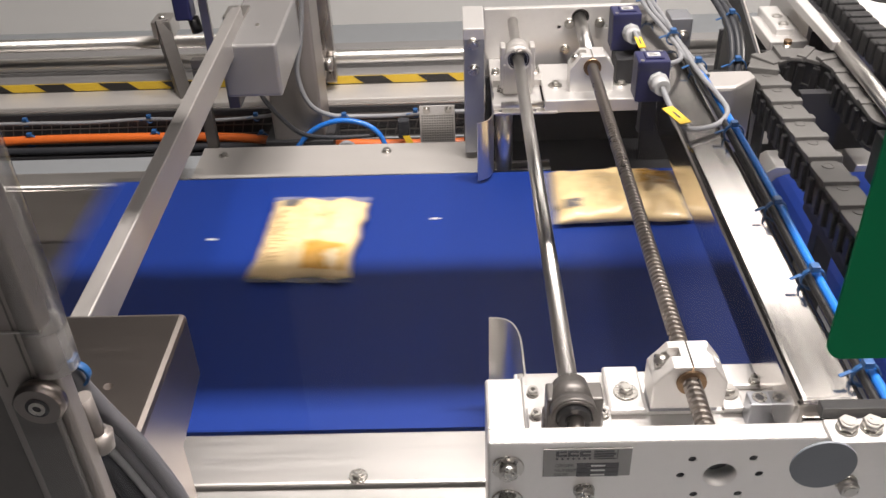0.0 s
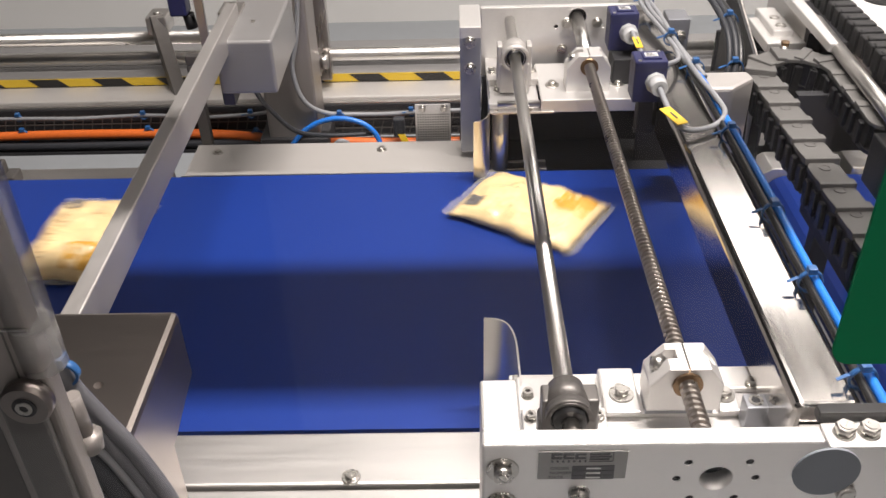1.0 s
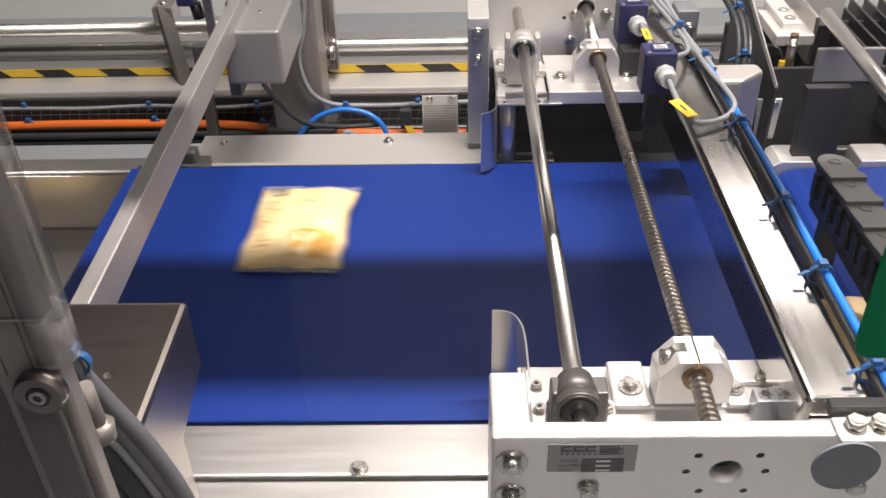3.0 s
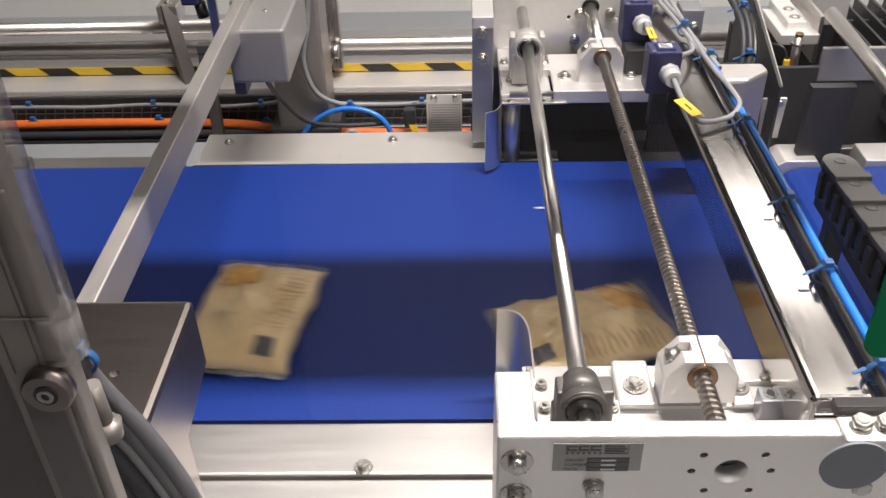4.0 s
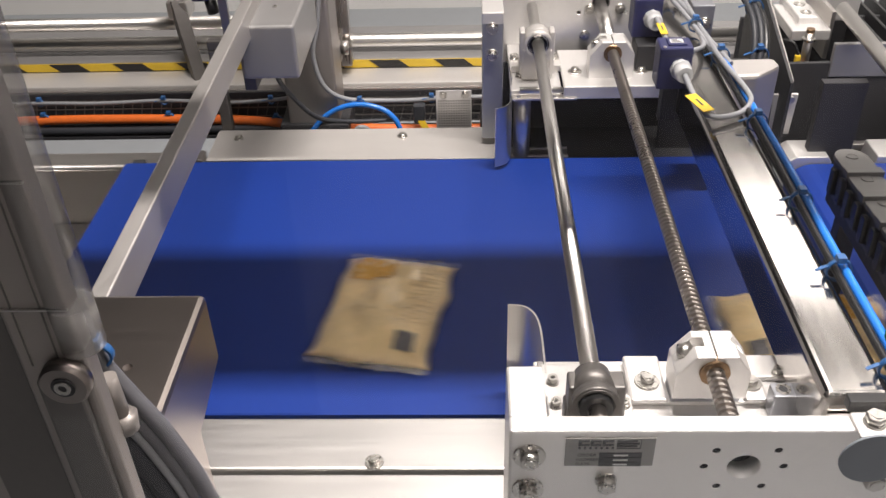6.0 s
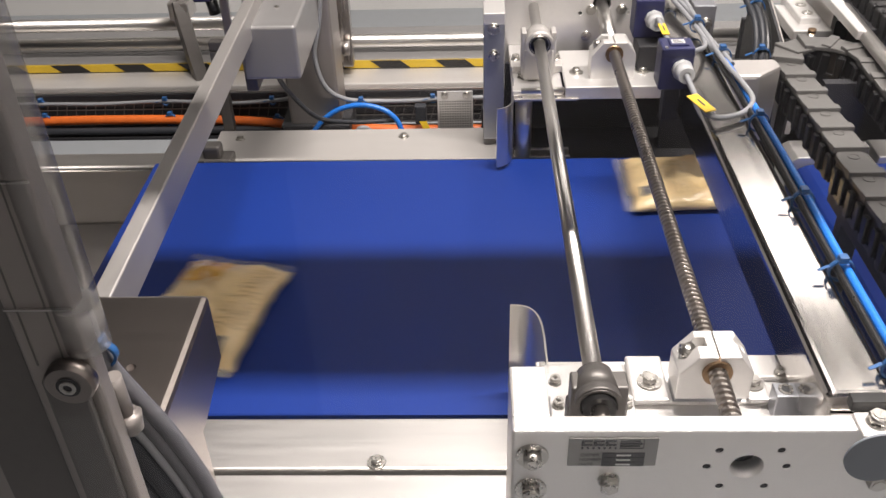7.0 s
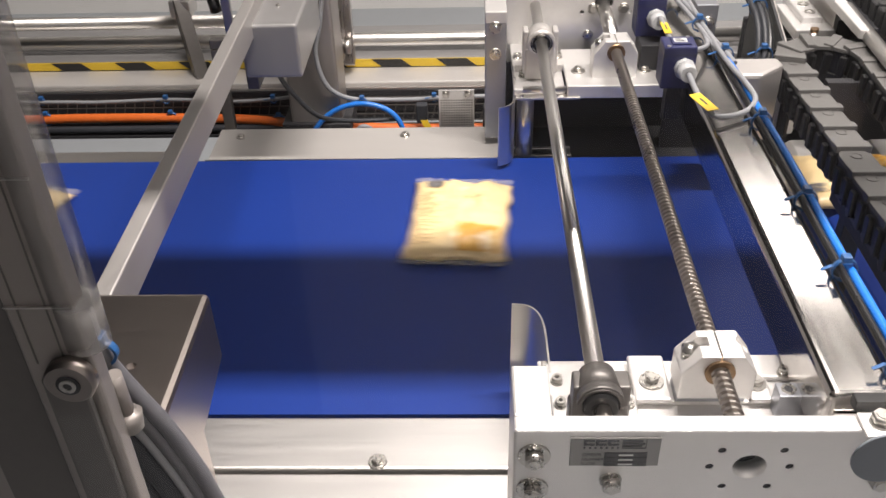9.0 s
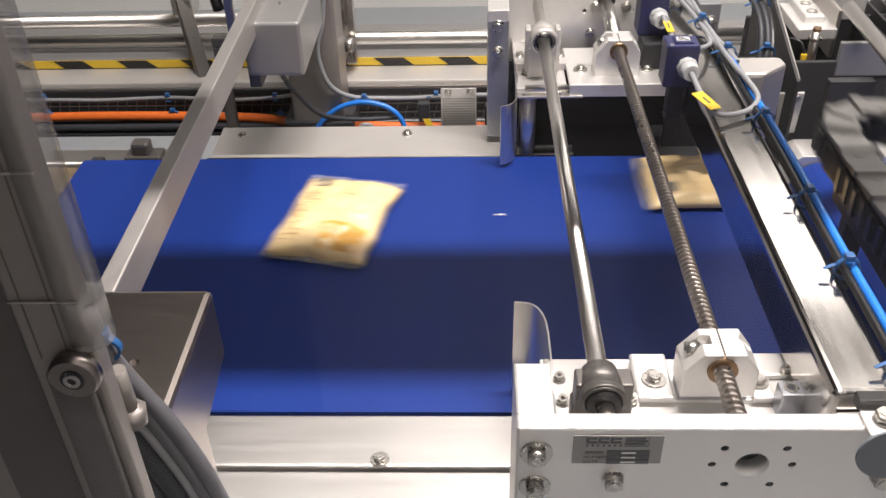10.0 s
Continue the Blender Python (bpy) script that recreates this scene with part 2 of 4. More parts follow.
def joined(*bms):
    out = bmesh.new()
    for bm in bms:
        me = bpy.data.meshes.new("piece")
        bm.to_mesh(me)
        bm.free()
        out.from_mesh(me)
        bpy.data.meshes.remove(me)
    return out


def cut(bm, *holes):
    """The mesh with the holes cut out of it, one after the other."""
    for hole in holes:
        pair = []
        for name, b in (("cut_base", bm), ("cut_tool", hole)):
            bmesh.ops.recalc_face_normals(b, faces=b.faces[:])
            me = bpy.data.meshes.new(name)
            b.to_mesh(me)
            b.free()
            pair.append(bpy.data.objects.new(name, me))
            scene.collection.objects.link(pair[-1])
        mod = pair[0].modifiers.new("cut", "BOOLEAN")
        mod.operation, mod.object, mod.solver = "DIFFERENCE", pair[1], "EXACT"
        me = bpy.data.meshes.new_from_object(pair[0].evaluated_get(bpy.context.evaluated_depsgraph_get()))
        bm = bmesh.new()
        bm.from_mesh(me)
        for o in pair:
            bpy.data.objects.remove(o)
    return bm


def mesh_of(name, bm, material, at=(0, 0, 0)):
    me = bpy.data.meshes.new(name)
    bmesh.ops.translate(bm, vec=-Vector(at), verts=bm.verts[:])
    bm.to_mesh(me)
    bm.free()
    me.materials.append(material)
    return me


def thing(name, x, y, z, label, category, group="", kind=""):
    ob = new(name)
    ob.location = (x, y, z)
    ob.empty_display_size = 0.02
    return tagged(ob, label, category, group, kind)


def origin_of(ob):
    o = Vector((0, 0, 0))
    while ob:
        o += ob.location
        ob = ob.parent
    return o


def part(name, bm, material, parent, label=""):
    """One mesh, in world places, under a thing or a part."""
    ob = new(name, mesh_of(name, bm, material, origin_of(parent)))
    ob.parent = parent
    return tagged(ob, label)


def single(name, bm, material, label, category, group="", kind=""):
    """A thing or a piece of the setting made of one mesh."""
    return tagged(new(name, mesh_of(name, bm, material)), label, category, group, kind)


def hexagon(p, axis, r, h):
    p = Vector(p)
    return cyl(p, p + Vector(axis) * h, r, 6, bevel=0.0006)


def bolt(parent, p, axis, r=0.0085, washer=0.014, h=0.006, socket=False):
    """A bolt head with its washer, as a part of the thing that it holds."""
    p, a = Vector(p), Vector(axis).normalized()
    w = part("washer", cyl(p - a * 0.001, p + a * 0.0022, washer, 24, bevel=0.0004), BOLT, parent)
    if socket:
        part("bolt_head", ring(p + a * 0.0022, p + a * (0.0022 + h), r, r * 0.5, 20), BOLT, parent)
        part("socket", cyl(p + a * 0.002, p + a * (0.0032 + h * 0.3), r * 0.52, 6), DARK, parent)
    else:
        part("bolt_head", hexagon(p + a * 0.002, a, r, h), BOLT, parent)
        part("bolt_tip", cyl(p + a * (h + 0.001), p + a * (h + 0.003), r * 0.62, 16), BOLT, parent)
    return w


# ---- the setting ----
FLOOR_Z = -1.0
single("floor", box(-7, 8, -4, 3.8, FLOOR_Z - 0.1, FLOOR_Z, 0), FLOORMAT, "pale grey resin factory floor", "floor", kind="structure")
single("wall_north", box(-7, 8, 3.75, 3.95, FLOOR_Z, 1.45, 0), WALLPAINT, "white panelled factory wall", "wall", kind="structure")
single("wall_north_upper", box(-7, 8, 3.75, 3.95, 1.45, 2.4, 0), DIMWALL, "unseen upper wall, kept dark for the belt's reflections", "wall", kind="structure")
single("wall_south", box(-0.43, 8, -1.8, -1.6, FLOOR_Z, 2.4, 0), GREYPANEL, "unseen pale wall half, mirrored in the guard pane", "wall", kind="structure")
single("door_1", box(-7, -0.431, -1.8, -1.6, FLOOR_Z, 2.4, 0), CEILMAT, "unseen dark wall half, mirrored in the guard pane", "door", kind="structure")
single("wall_west", box(-7.2, -7, -4.0, 3.75, FLOOR_Z, 2.4, 0), DIMWALL, "grey factory wall", "wall", kind="structure")
single("wall_east", box(8, 8.2, -4.0, 3.75, FLOOR_Z, 2.4, 0), DIMWALL, "grey factory wall", "wall", kind="structure")
single("ceiling", box(-7.2, 8.2, -4.2, 3.95, 2.4, 2.5, 0), CEILMAT, "dark factory ceiling", "ceiling", kind="structure")
# cove between wall and floor, with a joint
single("baseboard", prism([(3.735, -1.0), (3.75, -1.0), (3.75, -0.82), (3.742, -0.82)], "x", -7, 8, 0), WALLPAINT,
       "white coved wall base", "baseboard", kind="structure")

BELT_Z, BELT_N, BELT_F = -0.20, 0.243, 0.888
# unseen overhead beam, added to shade the middle of the belt
ob = thing("overhead_beam", 0, 0.45, 0.8, "unseen beam hung from the ceiling to shade the belt", "beam", kind="structure")
part("beam_tube", box(-2.0, 0.64, 0.37, 0.53, 0.80, 0.90, 0.004), STEEL, ob)
for x in (-1.8, 0.55):
    part("hanger_rod", cyl((x, 0.45, 0.90), (x, 0.45, 2.4), 0.012, 12), STEEL_Z, ob)

# ---- main conveyor ----
conv = thing("conveyor", 0, 0.56, -0.3, "wide conveyor with smooth blue belt between stainless side rails", "conveyor")
R = 0.022
part("belt", prism([(-0.60, BELT_Z), (0.44, BELT_Z), (0.455, BELT_Z - 0.006), (0.462, BELT_Z - 0.02), (0.455, BELT_Z - 0.036),
                    (0.44, BELT_Z - 0.042), (-0.60, BELT_Z - 0.042)][::-1], "y", BELT_N, BELT_F, 0), BELT, conv, "smooth blue belt")
part("bed", box(-0.60, 0.43, BELT_N + 0.02, BELT_F - 0.02, BELT_Z - 0.09, BELT_Z - 0.044), STEEL, conv)
part("near_rail", box(-0.8, 0.50, 0.146, 0.2285, -0.26, -0.19, 0.003), RAIL, conv, "stainless side rail, lightened for the lamp's glare")
part("near_ledge", box(-0.8, 0.50, 0.02, 0.142, -0.26, -0.194, 0.003), RAIL, conv)
part("far_rail", box(-0.562, 0.005, 0.893, 1.05, -0.27, -0.220, 0.002), SATIN, conv, "brushed stainless side rail")
part("far_lip", box(-0.555, 0.0, 0.8895, 0.8925, -0.23, -0.199, 0.0008), POLISHED, conv)
bolt(conv, (-0.1703, 0.1558, -0.19), (0, 0, 1), 0.0075, 0.0115, 0.006)
bolt(conv, (-0.187, 1.016, -0.22), (0, 0, 1), 0.007, 0.010, 0.005)
bolt(conv, (-0.515, 1.016, -0.22), (0, 0, 1), 0.007, 0.010, 0.005)
for lx in (-0.7, 0.4):
    for ly in (0.19, 0.97):
        part("leg", box(lx - 0.03, lx + 0.03, ly - 0.03, ly + 0.03, FLOOR_Z, -0.26, 0.003), STEEL_Z, conv)

# sliding belt nose, 1.5 mm proud of the belt that it slides over
NOSE = -1.02
nose = thing("belt_nose", NOSE, 0.56, BELT_Z, "sliding blue belt nose of the conveyor", "conveyor")
part("nose_belt", prism([(NOSE + 0.004, BELT_Z - 0.008), (NOSE, BELT_Z - 0.004), (NOSE + 0.002, BELT_Z), (NOSE + 0.008, BELT_Z + 0.0006),
                         (NOSE + 0.44, BELT_Z + 0.0006), (NOSE + 0.46, BELT_Z + 0.0002), (NOSE + 0.03, BELT_Z - 0.001), (NOSE + 0.02, BELT_Z - 0.009)],
                        "y", BELT_N + 0.002, BELT_F - 0.002, 0), BELT, nose, "smooth blue belt")
part("nose_bar", box(NOSE + 0.006, NOSE + 0.03, BELT_N, BELT_F + 0.03, BELT_Z - 0.03, BELT_Z - 0.0095), DARK, nose)
part("nose_bracket", joined(box(NOSE + 0.07, NOSE + 0.14, 0.905, 0.945, BELT_Z - 0.03, BELT_Z - 0.005, 0.004),
                            box(NOSE + 0.085, NOSE + 0.12, 0.91, 0.94, BELT_Z - 0.01, BELT_Z + 0.02, 0.006)), CAST, nose)
# lower tray and discharge belt under the nose
disch = thing("discharge_conveyor", -2.4, 0.56, -0.40, "flat stainless discharge slide below the belt nose", "conveyor")
part("slide_plate", box(-4.4, -0.61, 0.20, 0.93, -0.375, -0.365, 0.002), STEEL, disch)
part("side_frame", box(-4.4, -0.60, 0.935, 0.99, -0.42, -0.235, 0.003), STEEL, disch)
part("side_frame", box(-4.4, -0.81, 0.14, 0.195, -0.42, -0.235, 0.003), STEEL, disch)
part("guide_rod", cyl((-4.4, 0.915, -0.225), (-0.66, 0.915, -0.225), 0.006, 14), POLISHED, disch)
for lx in (-4.2, -2.4, -1.0):
    for ly in (0.168, 0.962):
        part("leg", box(lx - 0.025, lx + 0.025, ly - 0.025, ly + 0.025, FLOOR_Z, -0.41, 0.003), STEEL_Z, disch)

# ---- infeed conveyors ----


def infeed(x0, x1):
    ob = thing("infeed_conveyor", (x0 + x1) / 2, 0.57, -0.25, "blue belt infeed conveyor with stainless end clamps", "conveyor", "infeed conveyors")
    r = 0.045
    arc = [(x0 + r - r * math.sin(a), BELT_Z - r + r * math.cos(a)) for a in (math.pi * i / 10 for i in range(11))]
    part("belt", prism((arc + [(x1, BELT_Z - 2 * r), (x1, BELT_Z)])[::-1], "y", 0.26, 0.857, 0), BELT, ob, "smooth blue belt")
    part("end_clamp", prism([(x0, BELT_Z - 0.05), (x0 - 0.004, BELT_Z), (x0 + 0.015, BELT_Z + 0.012), (x0 + 0.072, BELT_Z + 0.012), (x0 + 0.08, BELT_Z),
                             (x0 + 0.08, BELT_Z - 0.05)], "y", 0.86, 0.925, 0.002), ALU, ob)
    part("end_clamp", prism([(x0 + 0.155, BELT_Z - 0.02), (x0 + 0.16, BELT_Z + 0.012), (x0 + 0.22, BELT_Z + 0.012), (x0 + 0.25, BELT_Z - 0.005), (x0 + 0.25, BELT_Z - 0.02)],
                            "y", 0.86, 0.925, 0.002), ALU, ob)
    part("side_plate", box(x0 + 0.07, x1, 0.926, 0.942, -0.30, -0.20, 0.002), STEEL, ob)
    part("side_plate", box(x0 + 0.02, x1, 0.235, 0.255, -0.30, -0.19, 0.002), STEEL, ob)
    for lx in (x0 + 0.1, x1 - 0.06):
        for ly in (0.30, 0.83):
            part("leg", box(lx - 0.02, lx + 0.02, ly - 0.02, ly + 0.02, FLOOR_Z, BELT_Z - 0.06, 0.003), STEEL_Z, ob)
    return ob


infeed(0.522, 5.2)

# ---- near cross plate of the width adjuster ----
near = thing("adjuster_end_frame", 0.2, 0.05, -0.1, "milled aluminium end frame holding shaft and spindle, bolted", "machine frame", "adjuster frames")
FACE = -0.0105
small = [(0.1960 + 0.0363 * math.cos(a), -0.0036 + 0.0334 * math.sin(a)) for a in (math.radians(k) for k in (40, 140, 0, 180, 235, 305))]
plate = cut(box(-0.0195, 0.62, FACE, 0.0095, -0.10, 0.044, 0.003, 3),
            cyl((0.1960, FACE - 0.01, -0.0036), (0.1960, 0.03, -0.0036), 0.0155, 32),
            *[cyl((x, FACE - 0.01, z), (x, 0.03, z), 0.0041, 16) for x, z in small])
part("front_plate", plate, ALU, near, "milled aluminium plate with bored holes")
for x, z in small:
    part("threaded_hole", ring((x, FACE + 0.0015, z), (x, 0.0092, z), 0.0043, 0.0031, 16), DARK, near)
part("hole_back", box(0.15, 0.25, 0.0110, 0.0140, -0.079, 0.03, 0.001), DARK, near)
part("cheek", box(-0.0192, 0.0165, 0.0100, 0.077, -0.19, 0.0420, 0.003), ALU, near)
part("base_plate", box(0.0170, 0.316, 0.0145, 0.192, -0.092, -0.0600, 0.002), ALU, near)
for z in (0.0121, -0.0340):
    bolt(near, (-0.0008, FACE, z), (0, -1, 0), 0.0093, 0.0152, 0.009)
bolt(near, (0.0713, FACE, -0.0218), (0, -1, 0), 0.0093, 0.0103, 0.009)
bolt(near, (0.3152, FACE, -0.0173), (0, -1, 0), 0.0093, 0.0103, 0.009)
part("tab_plate", box(0.286, 0.40, -0.021, 0.008, 0.0445, 0.0485, 0.0015), ALU, near)
for x in (0.303, 0.325):
    bolt(near, (x, -0.005, 0.0485), (0, 0, 1), 0.009, 0.010, 0.008)
part("black_strip", box(0.286, 0.60, 0.0115, 0.024, 0.0445, 0.057, 0.001), BLACK, near)

SHX, SHZ, SCX, SCZ = 0.0668, 0.0151, 0.1962, -0.0016


def far_bearing(parent):
    """A bright bored bearing barrel between square shoulders on a foot with two lugs."""
    ob = part("bearing_housing", joined(ring((SHX, 0.912, SHZ), (SHX, 0.950, SHZ), 0.0222, 0.0150, 36),
                                        ring((SHX, 0.906, SHZ), (SHX, 0.920, SHZ), 0.0240, 0.0190, 36),
                                        ring((SHX, 0.9035, SHZ), (SHX, 0.907, SHZ), 0.0230, 0.0205, 36),
                                        box(0.0365, 0.0455, 0.928, 0.956, -0.050, 0.0295, 0.002),
                                        box(0.0885, 0.0975, 0.928, 0.956, -0.050, 0.0295, 0.002),
                                        box(0.0405, 0.0935, 0.924, 0.962, -0.0595, -0.002, 0.003)), SATIN, parent, "bright milled bearing housing")
    part("bearing_seal", ring((SHX, 0.9095, SHZ), (SHX, 0.930, SHZ), 0.0191, 0.0112, 32), BLACK, ob)
    part("bearing_race", ring((SHX, 0.9085, SHZ), (SHX, 0.912, SHZ), 0.0172, 0.0158, 32), BOLT, ob)
    for sx in (0.0300, 0.1040):
        part("foot_lug", box(sx - 0.0105, sx + 0.0105, 0.958, 1.008, -0.0598, -0.0465, 0.002), SATIN, parent)
        bolt(parent, (sx, 0.990, -0.0465), (0, 0, 1), 0.0068, 0.0085, 0.006, socket=True)
    bolt(parent, (0.0386, 0.941, -0.060), (0, 0, 1), 0.0068, 0.0085, 0.008, socket=True)
    return ob


def cast_bearing(parent):
    """A one-piece cast housing: tapered barrel between square shoulders, a lipped mouth, the shaft's end in it."""
    x = SHX + 0.003
    ob = part("bearing_housing", joined(cyl((SHX, 0.060, SHZ), (SHX, 0.093, SHZ), 0.0225, 36, 0.0180, bevel=0.002),
                                        box(x - 0.0280, x + 0.0280, 0.064, 0.089, -0.052, 0.0235, 0.0025, 3),
                                        box(x - 0.0305, x + 0.0305, 0.068, 0.088, -0.052, -0.006, 0.004, 3),
                                        ring((SHX, 0.050, SHZ), (SHX, 0.0605, SHZ), 0.0222, 0.0175, 36),
                                        ring((SHX, 0.0475, SHZ), (SHX, 0.0505, SHZ), 0.0212, 0.0185, 36)), CAST, parent, "grey cast bearing housing")
    part("bearing_lip", ring((SHX, 0.0490, SHZ), (SHX, 0.0545, SHZ), 0.0228, 0.0212, 36), CAST, ob)
    part("bearing_cap", cyl((SHX, 0.060, SHZ), (SHX, 0.0425, SHZ), 0.0166, 32, bevel=0.001), BLACK, ob, "black plastic bearing cap")
    part("shaft_stub", cyl((SHX, 0.043, SHZ), (SHX, 0.0110, SHZ), 0.0088, 24), SCREW, ob)
    part("foot", box(SHX - 0.0425, SHX + 0.0465, 0.098, 0.180, -0.0598, -0.0525, 0.002), ALU, parent)
    for sx in (-0.0310, 0.0405):
        part("foot_lug", box(SHX + sx - 0.009, SHX + sx + 0.009, 0.092, 0.125, -0.0524, -0.0462, 0.002), ALU, parent)
        for sy, z in ((0.1090, -0.0462), (0.150, -0.0525)):
            bolt(parent, (SHX + sx, sy, z), (0, 0, 1), 0.0055, 0.007, 0.006, socket=True)
    return ob


cast_bearing(near)


def spindle_block(y, parent, zb=-0.0595):
    """A split clamp block with chamfered shoulders and a bronze nut."""
    w, zt = 0.0385, 0.0185
    outline = [(SCX - w, zb), (SCX + w, zb), (SCX + w, -0.004), (SCX + w - 0.016, zt), (SCX - w + 0.019, zt), (SCX - w, -0.006)]
    body = cut(prism(outline, "y", y, y + 0.042, 0.0015),
               box(SCX - 0.0010, SCX + 0.0010, y - 0.01, y + 0.06, 0.004, 0.06, 0),
               cyl((SCX, y - 0.01, SCZ), (SCX, y + 0.06, SCZ), 0.0125, 28),
               box(SCX - 0.024, SCX - 0.009, y + 0.017, y + 0.031, 0.006, 0.04, 0),
               cyl((SCX - 0.06, y + 0.024, 0.006), (SCX - 0.021, y + 0.024, 0.006), 0.0098, 22),
               box(SCX - 0.06, SCX - 0.028, y + 0.0142, y + 0.0338, 0.006, 0.04, 0),
               cyl((SCX + 0.0265, y + 0.026, -0.002), (SCX + 0.0265, y + 0.026, 0.04), 0.0078, 20))
    ob = part("spindle_block", body, ALU, parent, "split aluminium clamp block")
    part("clamp_screw", ring((SCX - 0.034, y + 0.024, 0.006), (SCX - 0.020, y + 0.024, 0.006), 0.0076, 0.0042, 22), BOLT, ob)
    part("nut", ring((SCX, y - 0.0035, SCZ), (SCX, y + 0.02, SCZ), 0.0155, 0.0095), BRASS, ob, "bronze spindle nut")
    return ob


spindle_block(0.1119, near, -0.0405)
part("block_base", box(SCX - 0.037, SCX + 0.036, 0.1215, 0.152, -0.0546, -0.041, 0.001), ANODISED, near)
part("raised_plate", cut(box(0.1165, 0.1565, 0.118, 0.188, -0.0545, -0.0475, 0.003), cyl((0.1372, 0.157, -0.07), (0.1372, 0.157, 0.0), 0.006, 16)), ALU, near)
part("packing", box(0.118, 0.310, 0.122, 0.182, -0.0598, -0.0546, 0.001), ALU, near)
bolt(near, (0.1372, 0.145, -0.0475), (0, 0, 1), 0.0075, 0.0135, 0.007)
part("raised_plate", box(0.238, 0.262, 0.118, 0.1515, -0.0545, -0.0475, 0.003), ALU, near)
part("raised_plate", box(0.238, 0.312, 0.152, 0.188, -0.0545, -0.0475, 0.002), ALU, near)
for x in (0.2815, 0.2965):
    bolt(near, (x, 0.157, -0.0475), (0, 0, 1), 0.0055, 0.007, 0.006, socket=True)
bolt(near, (0.2475, 0.141, -0.0475), (0, 0, 1), 0.0075, 0.0115, 0.007)
stop = part("stop_block", box(0.2590, 0.3045, 0.1005, 0.1215, -0.0598, -0.026, 0.0015), ANODISED, near, "grey stop block with two socket screws")
for x in (0.2705, 0.2925):
    part("socket_screw", ring((x, 0.1115, -0.0265), (x, 0.1115, -0.0250), 0.0078, 0.0048, 20), BOLT, stop)
    part("socket_hole", cyl((x, 0.1115, -0.0265), (x, 0.1115, -0.0257), 0.0050, 6), DARK, stop)
# type plate
tp = part("type_plate", box(0.0315, 0.1120, FACE - 0.0014, FACE, -0.0005, 0.0362, 0.0003), PLATE, near, "engraved grey type plate with printed fields")


def lettering(text, x, z, size, parent, y=FACE - 0.0017):
    cu = bpy.data.curves.new("lettering", "FONT")
    cu.body, cu.size, cu.extrude = text, size, 0.0001
    ob = bpy.data.objects.new("lettering_source", cu)
    scene.collection.objects.link(ob)
    me = bpy.data.meshes.new_from_object(ob.evaluated_get(bpy.context.evaluated_depsgraph_get()))
    bpy.data.objects.remove(ob)
    bm = bmesh.new()
    bm.from_mesh(me)
    bmesh.ops.transform(bm, matrix=Matrix.Translation((x, y, z)) @ Matrix.Rotation(math.pi / 2, 4, "X"), verts=bm.verts[:])
    return part("lettering", bm, INK, parent)


FRONT, BACK = FACE - 0.0020, FACE - 0.0013
for i, (word, x) in enumerate((("ORDER", 0.0425), ("NUMBER", 0.0420), ("DATE", 0.0415))):
    z = 0.0128 - 0.0062 * i
    lettering(word, x, z, 0.0053, tp)
    part("printed_field", box(0.0625, 0.1010, FRONT, BACK, z - 0.0007, z + 0.0046, 0), INK, tp)
    part("field_text", box(0.0755, 0.0885, FRONT - 0.0004, FRONT + 0.0001, z + 0.0009, z + 0.0026, 0), INKPALE, tp)
part("emblem", joined(*[cut(box(x, x + 0.0100, FRONT, BACK, 0.0268, 0.0342, 0), box(x + 0.0028, x + 0.012, FRONT - 0.001, BACK + 0.001, 0.0290, 0.0318, 0))
                        for x in (0.0428, 0.0536, 0.0644)]), INK, tp)
for i in range(3):
    part("text_bar", box(0.0775, 0.0955 + 0.002 * (i % 2), FRONT, BACK, 0.0319 - 0.0034 * i, 0.0340 - 0.0034 * i, 0), INK, tp)
part("text_frame", joined(box(0.0985, 0.0991, FRONT, BACK, 0.0235, 0.0345, 0), box(0.0775, 0.0984, FRONT, BACK, 0.0230, 0.0235, 0)), INK, tp)
for i in range(7):
    part("text_dot", cyl((0.0440 + 0.0050 * i, FRONT, 0.0238), (0.0440 + 0.0050 * i, BACK, 0.0238), 0.0012, 10), INK, tp)

# ---- far frame ----
far = thing("adjuster_end_frame", 0.2, 1.0, -0.1, "aluminium end frame at the far rail, holding shaft and spindle", "machine frame", "adjuster frames")
part("back_plate", cut(box(0.012, 0.33, 1.09, 1.104, -0.12, 0.04, 0.002), cyl((SCX, 1.0, SCZ + 0.02), (SCX, 1.2, SCZ + 0.02), 0.017, 28),
                       *[cyl((SCX + sx, 1.0, 0.0), (SCX + sx, 1.2, 0.0), 0.004, 12) for sx in (-0.04, 0.05)]), ALU, far)
part("post", box(-0.029, 0.009, 0.975, 1.04, -0.205, 0.0475, 0.002), ANODISED, far, "grey anodised upright block")
part("post_cap", box(-0.0295, 0.0095, 0.9745, 1.089, 0.026, 0.048, 0.002), ALU, far)
part("base_plate", box(0.02, 0.11, 0.885, 1.088, -0.072, -0.060, 0.002), ALU, far)
part("bracket_plate", prism([(0.872, -0.048), (1.03, -0.048), (1.03, -0.056), (0.882, -0.056), (0.880, -0.072), (0.872, -0.072)], "x", 0.112, 0.283, 0.002), ALU, far)
for z in (0.0188, -0.0316):
    bolt(far, (-0.011, 0.975, z), (0, -1, 0), 0.0085, 0.0115, 0.007)
for x in (0.1761, 0.2338):
    bolt(far, (x, 1.09, 0.007), (0, -1, 0), 0.008, 0.010, 0.006)
bolt(far, (0.17, 1.09, -0.045), (0, -1, 0), 0.008, 0.010, 0.006)
bolt(far, (0.1358, 0.932, -0.0475), (0, 0, 1), 0.0075, 0.0125, 0.006)
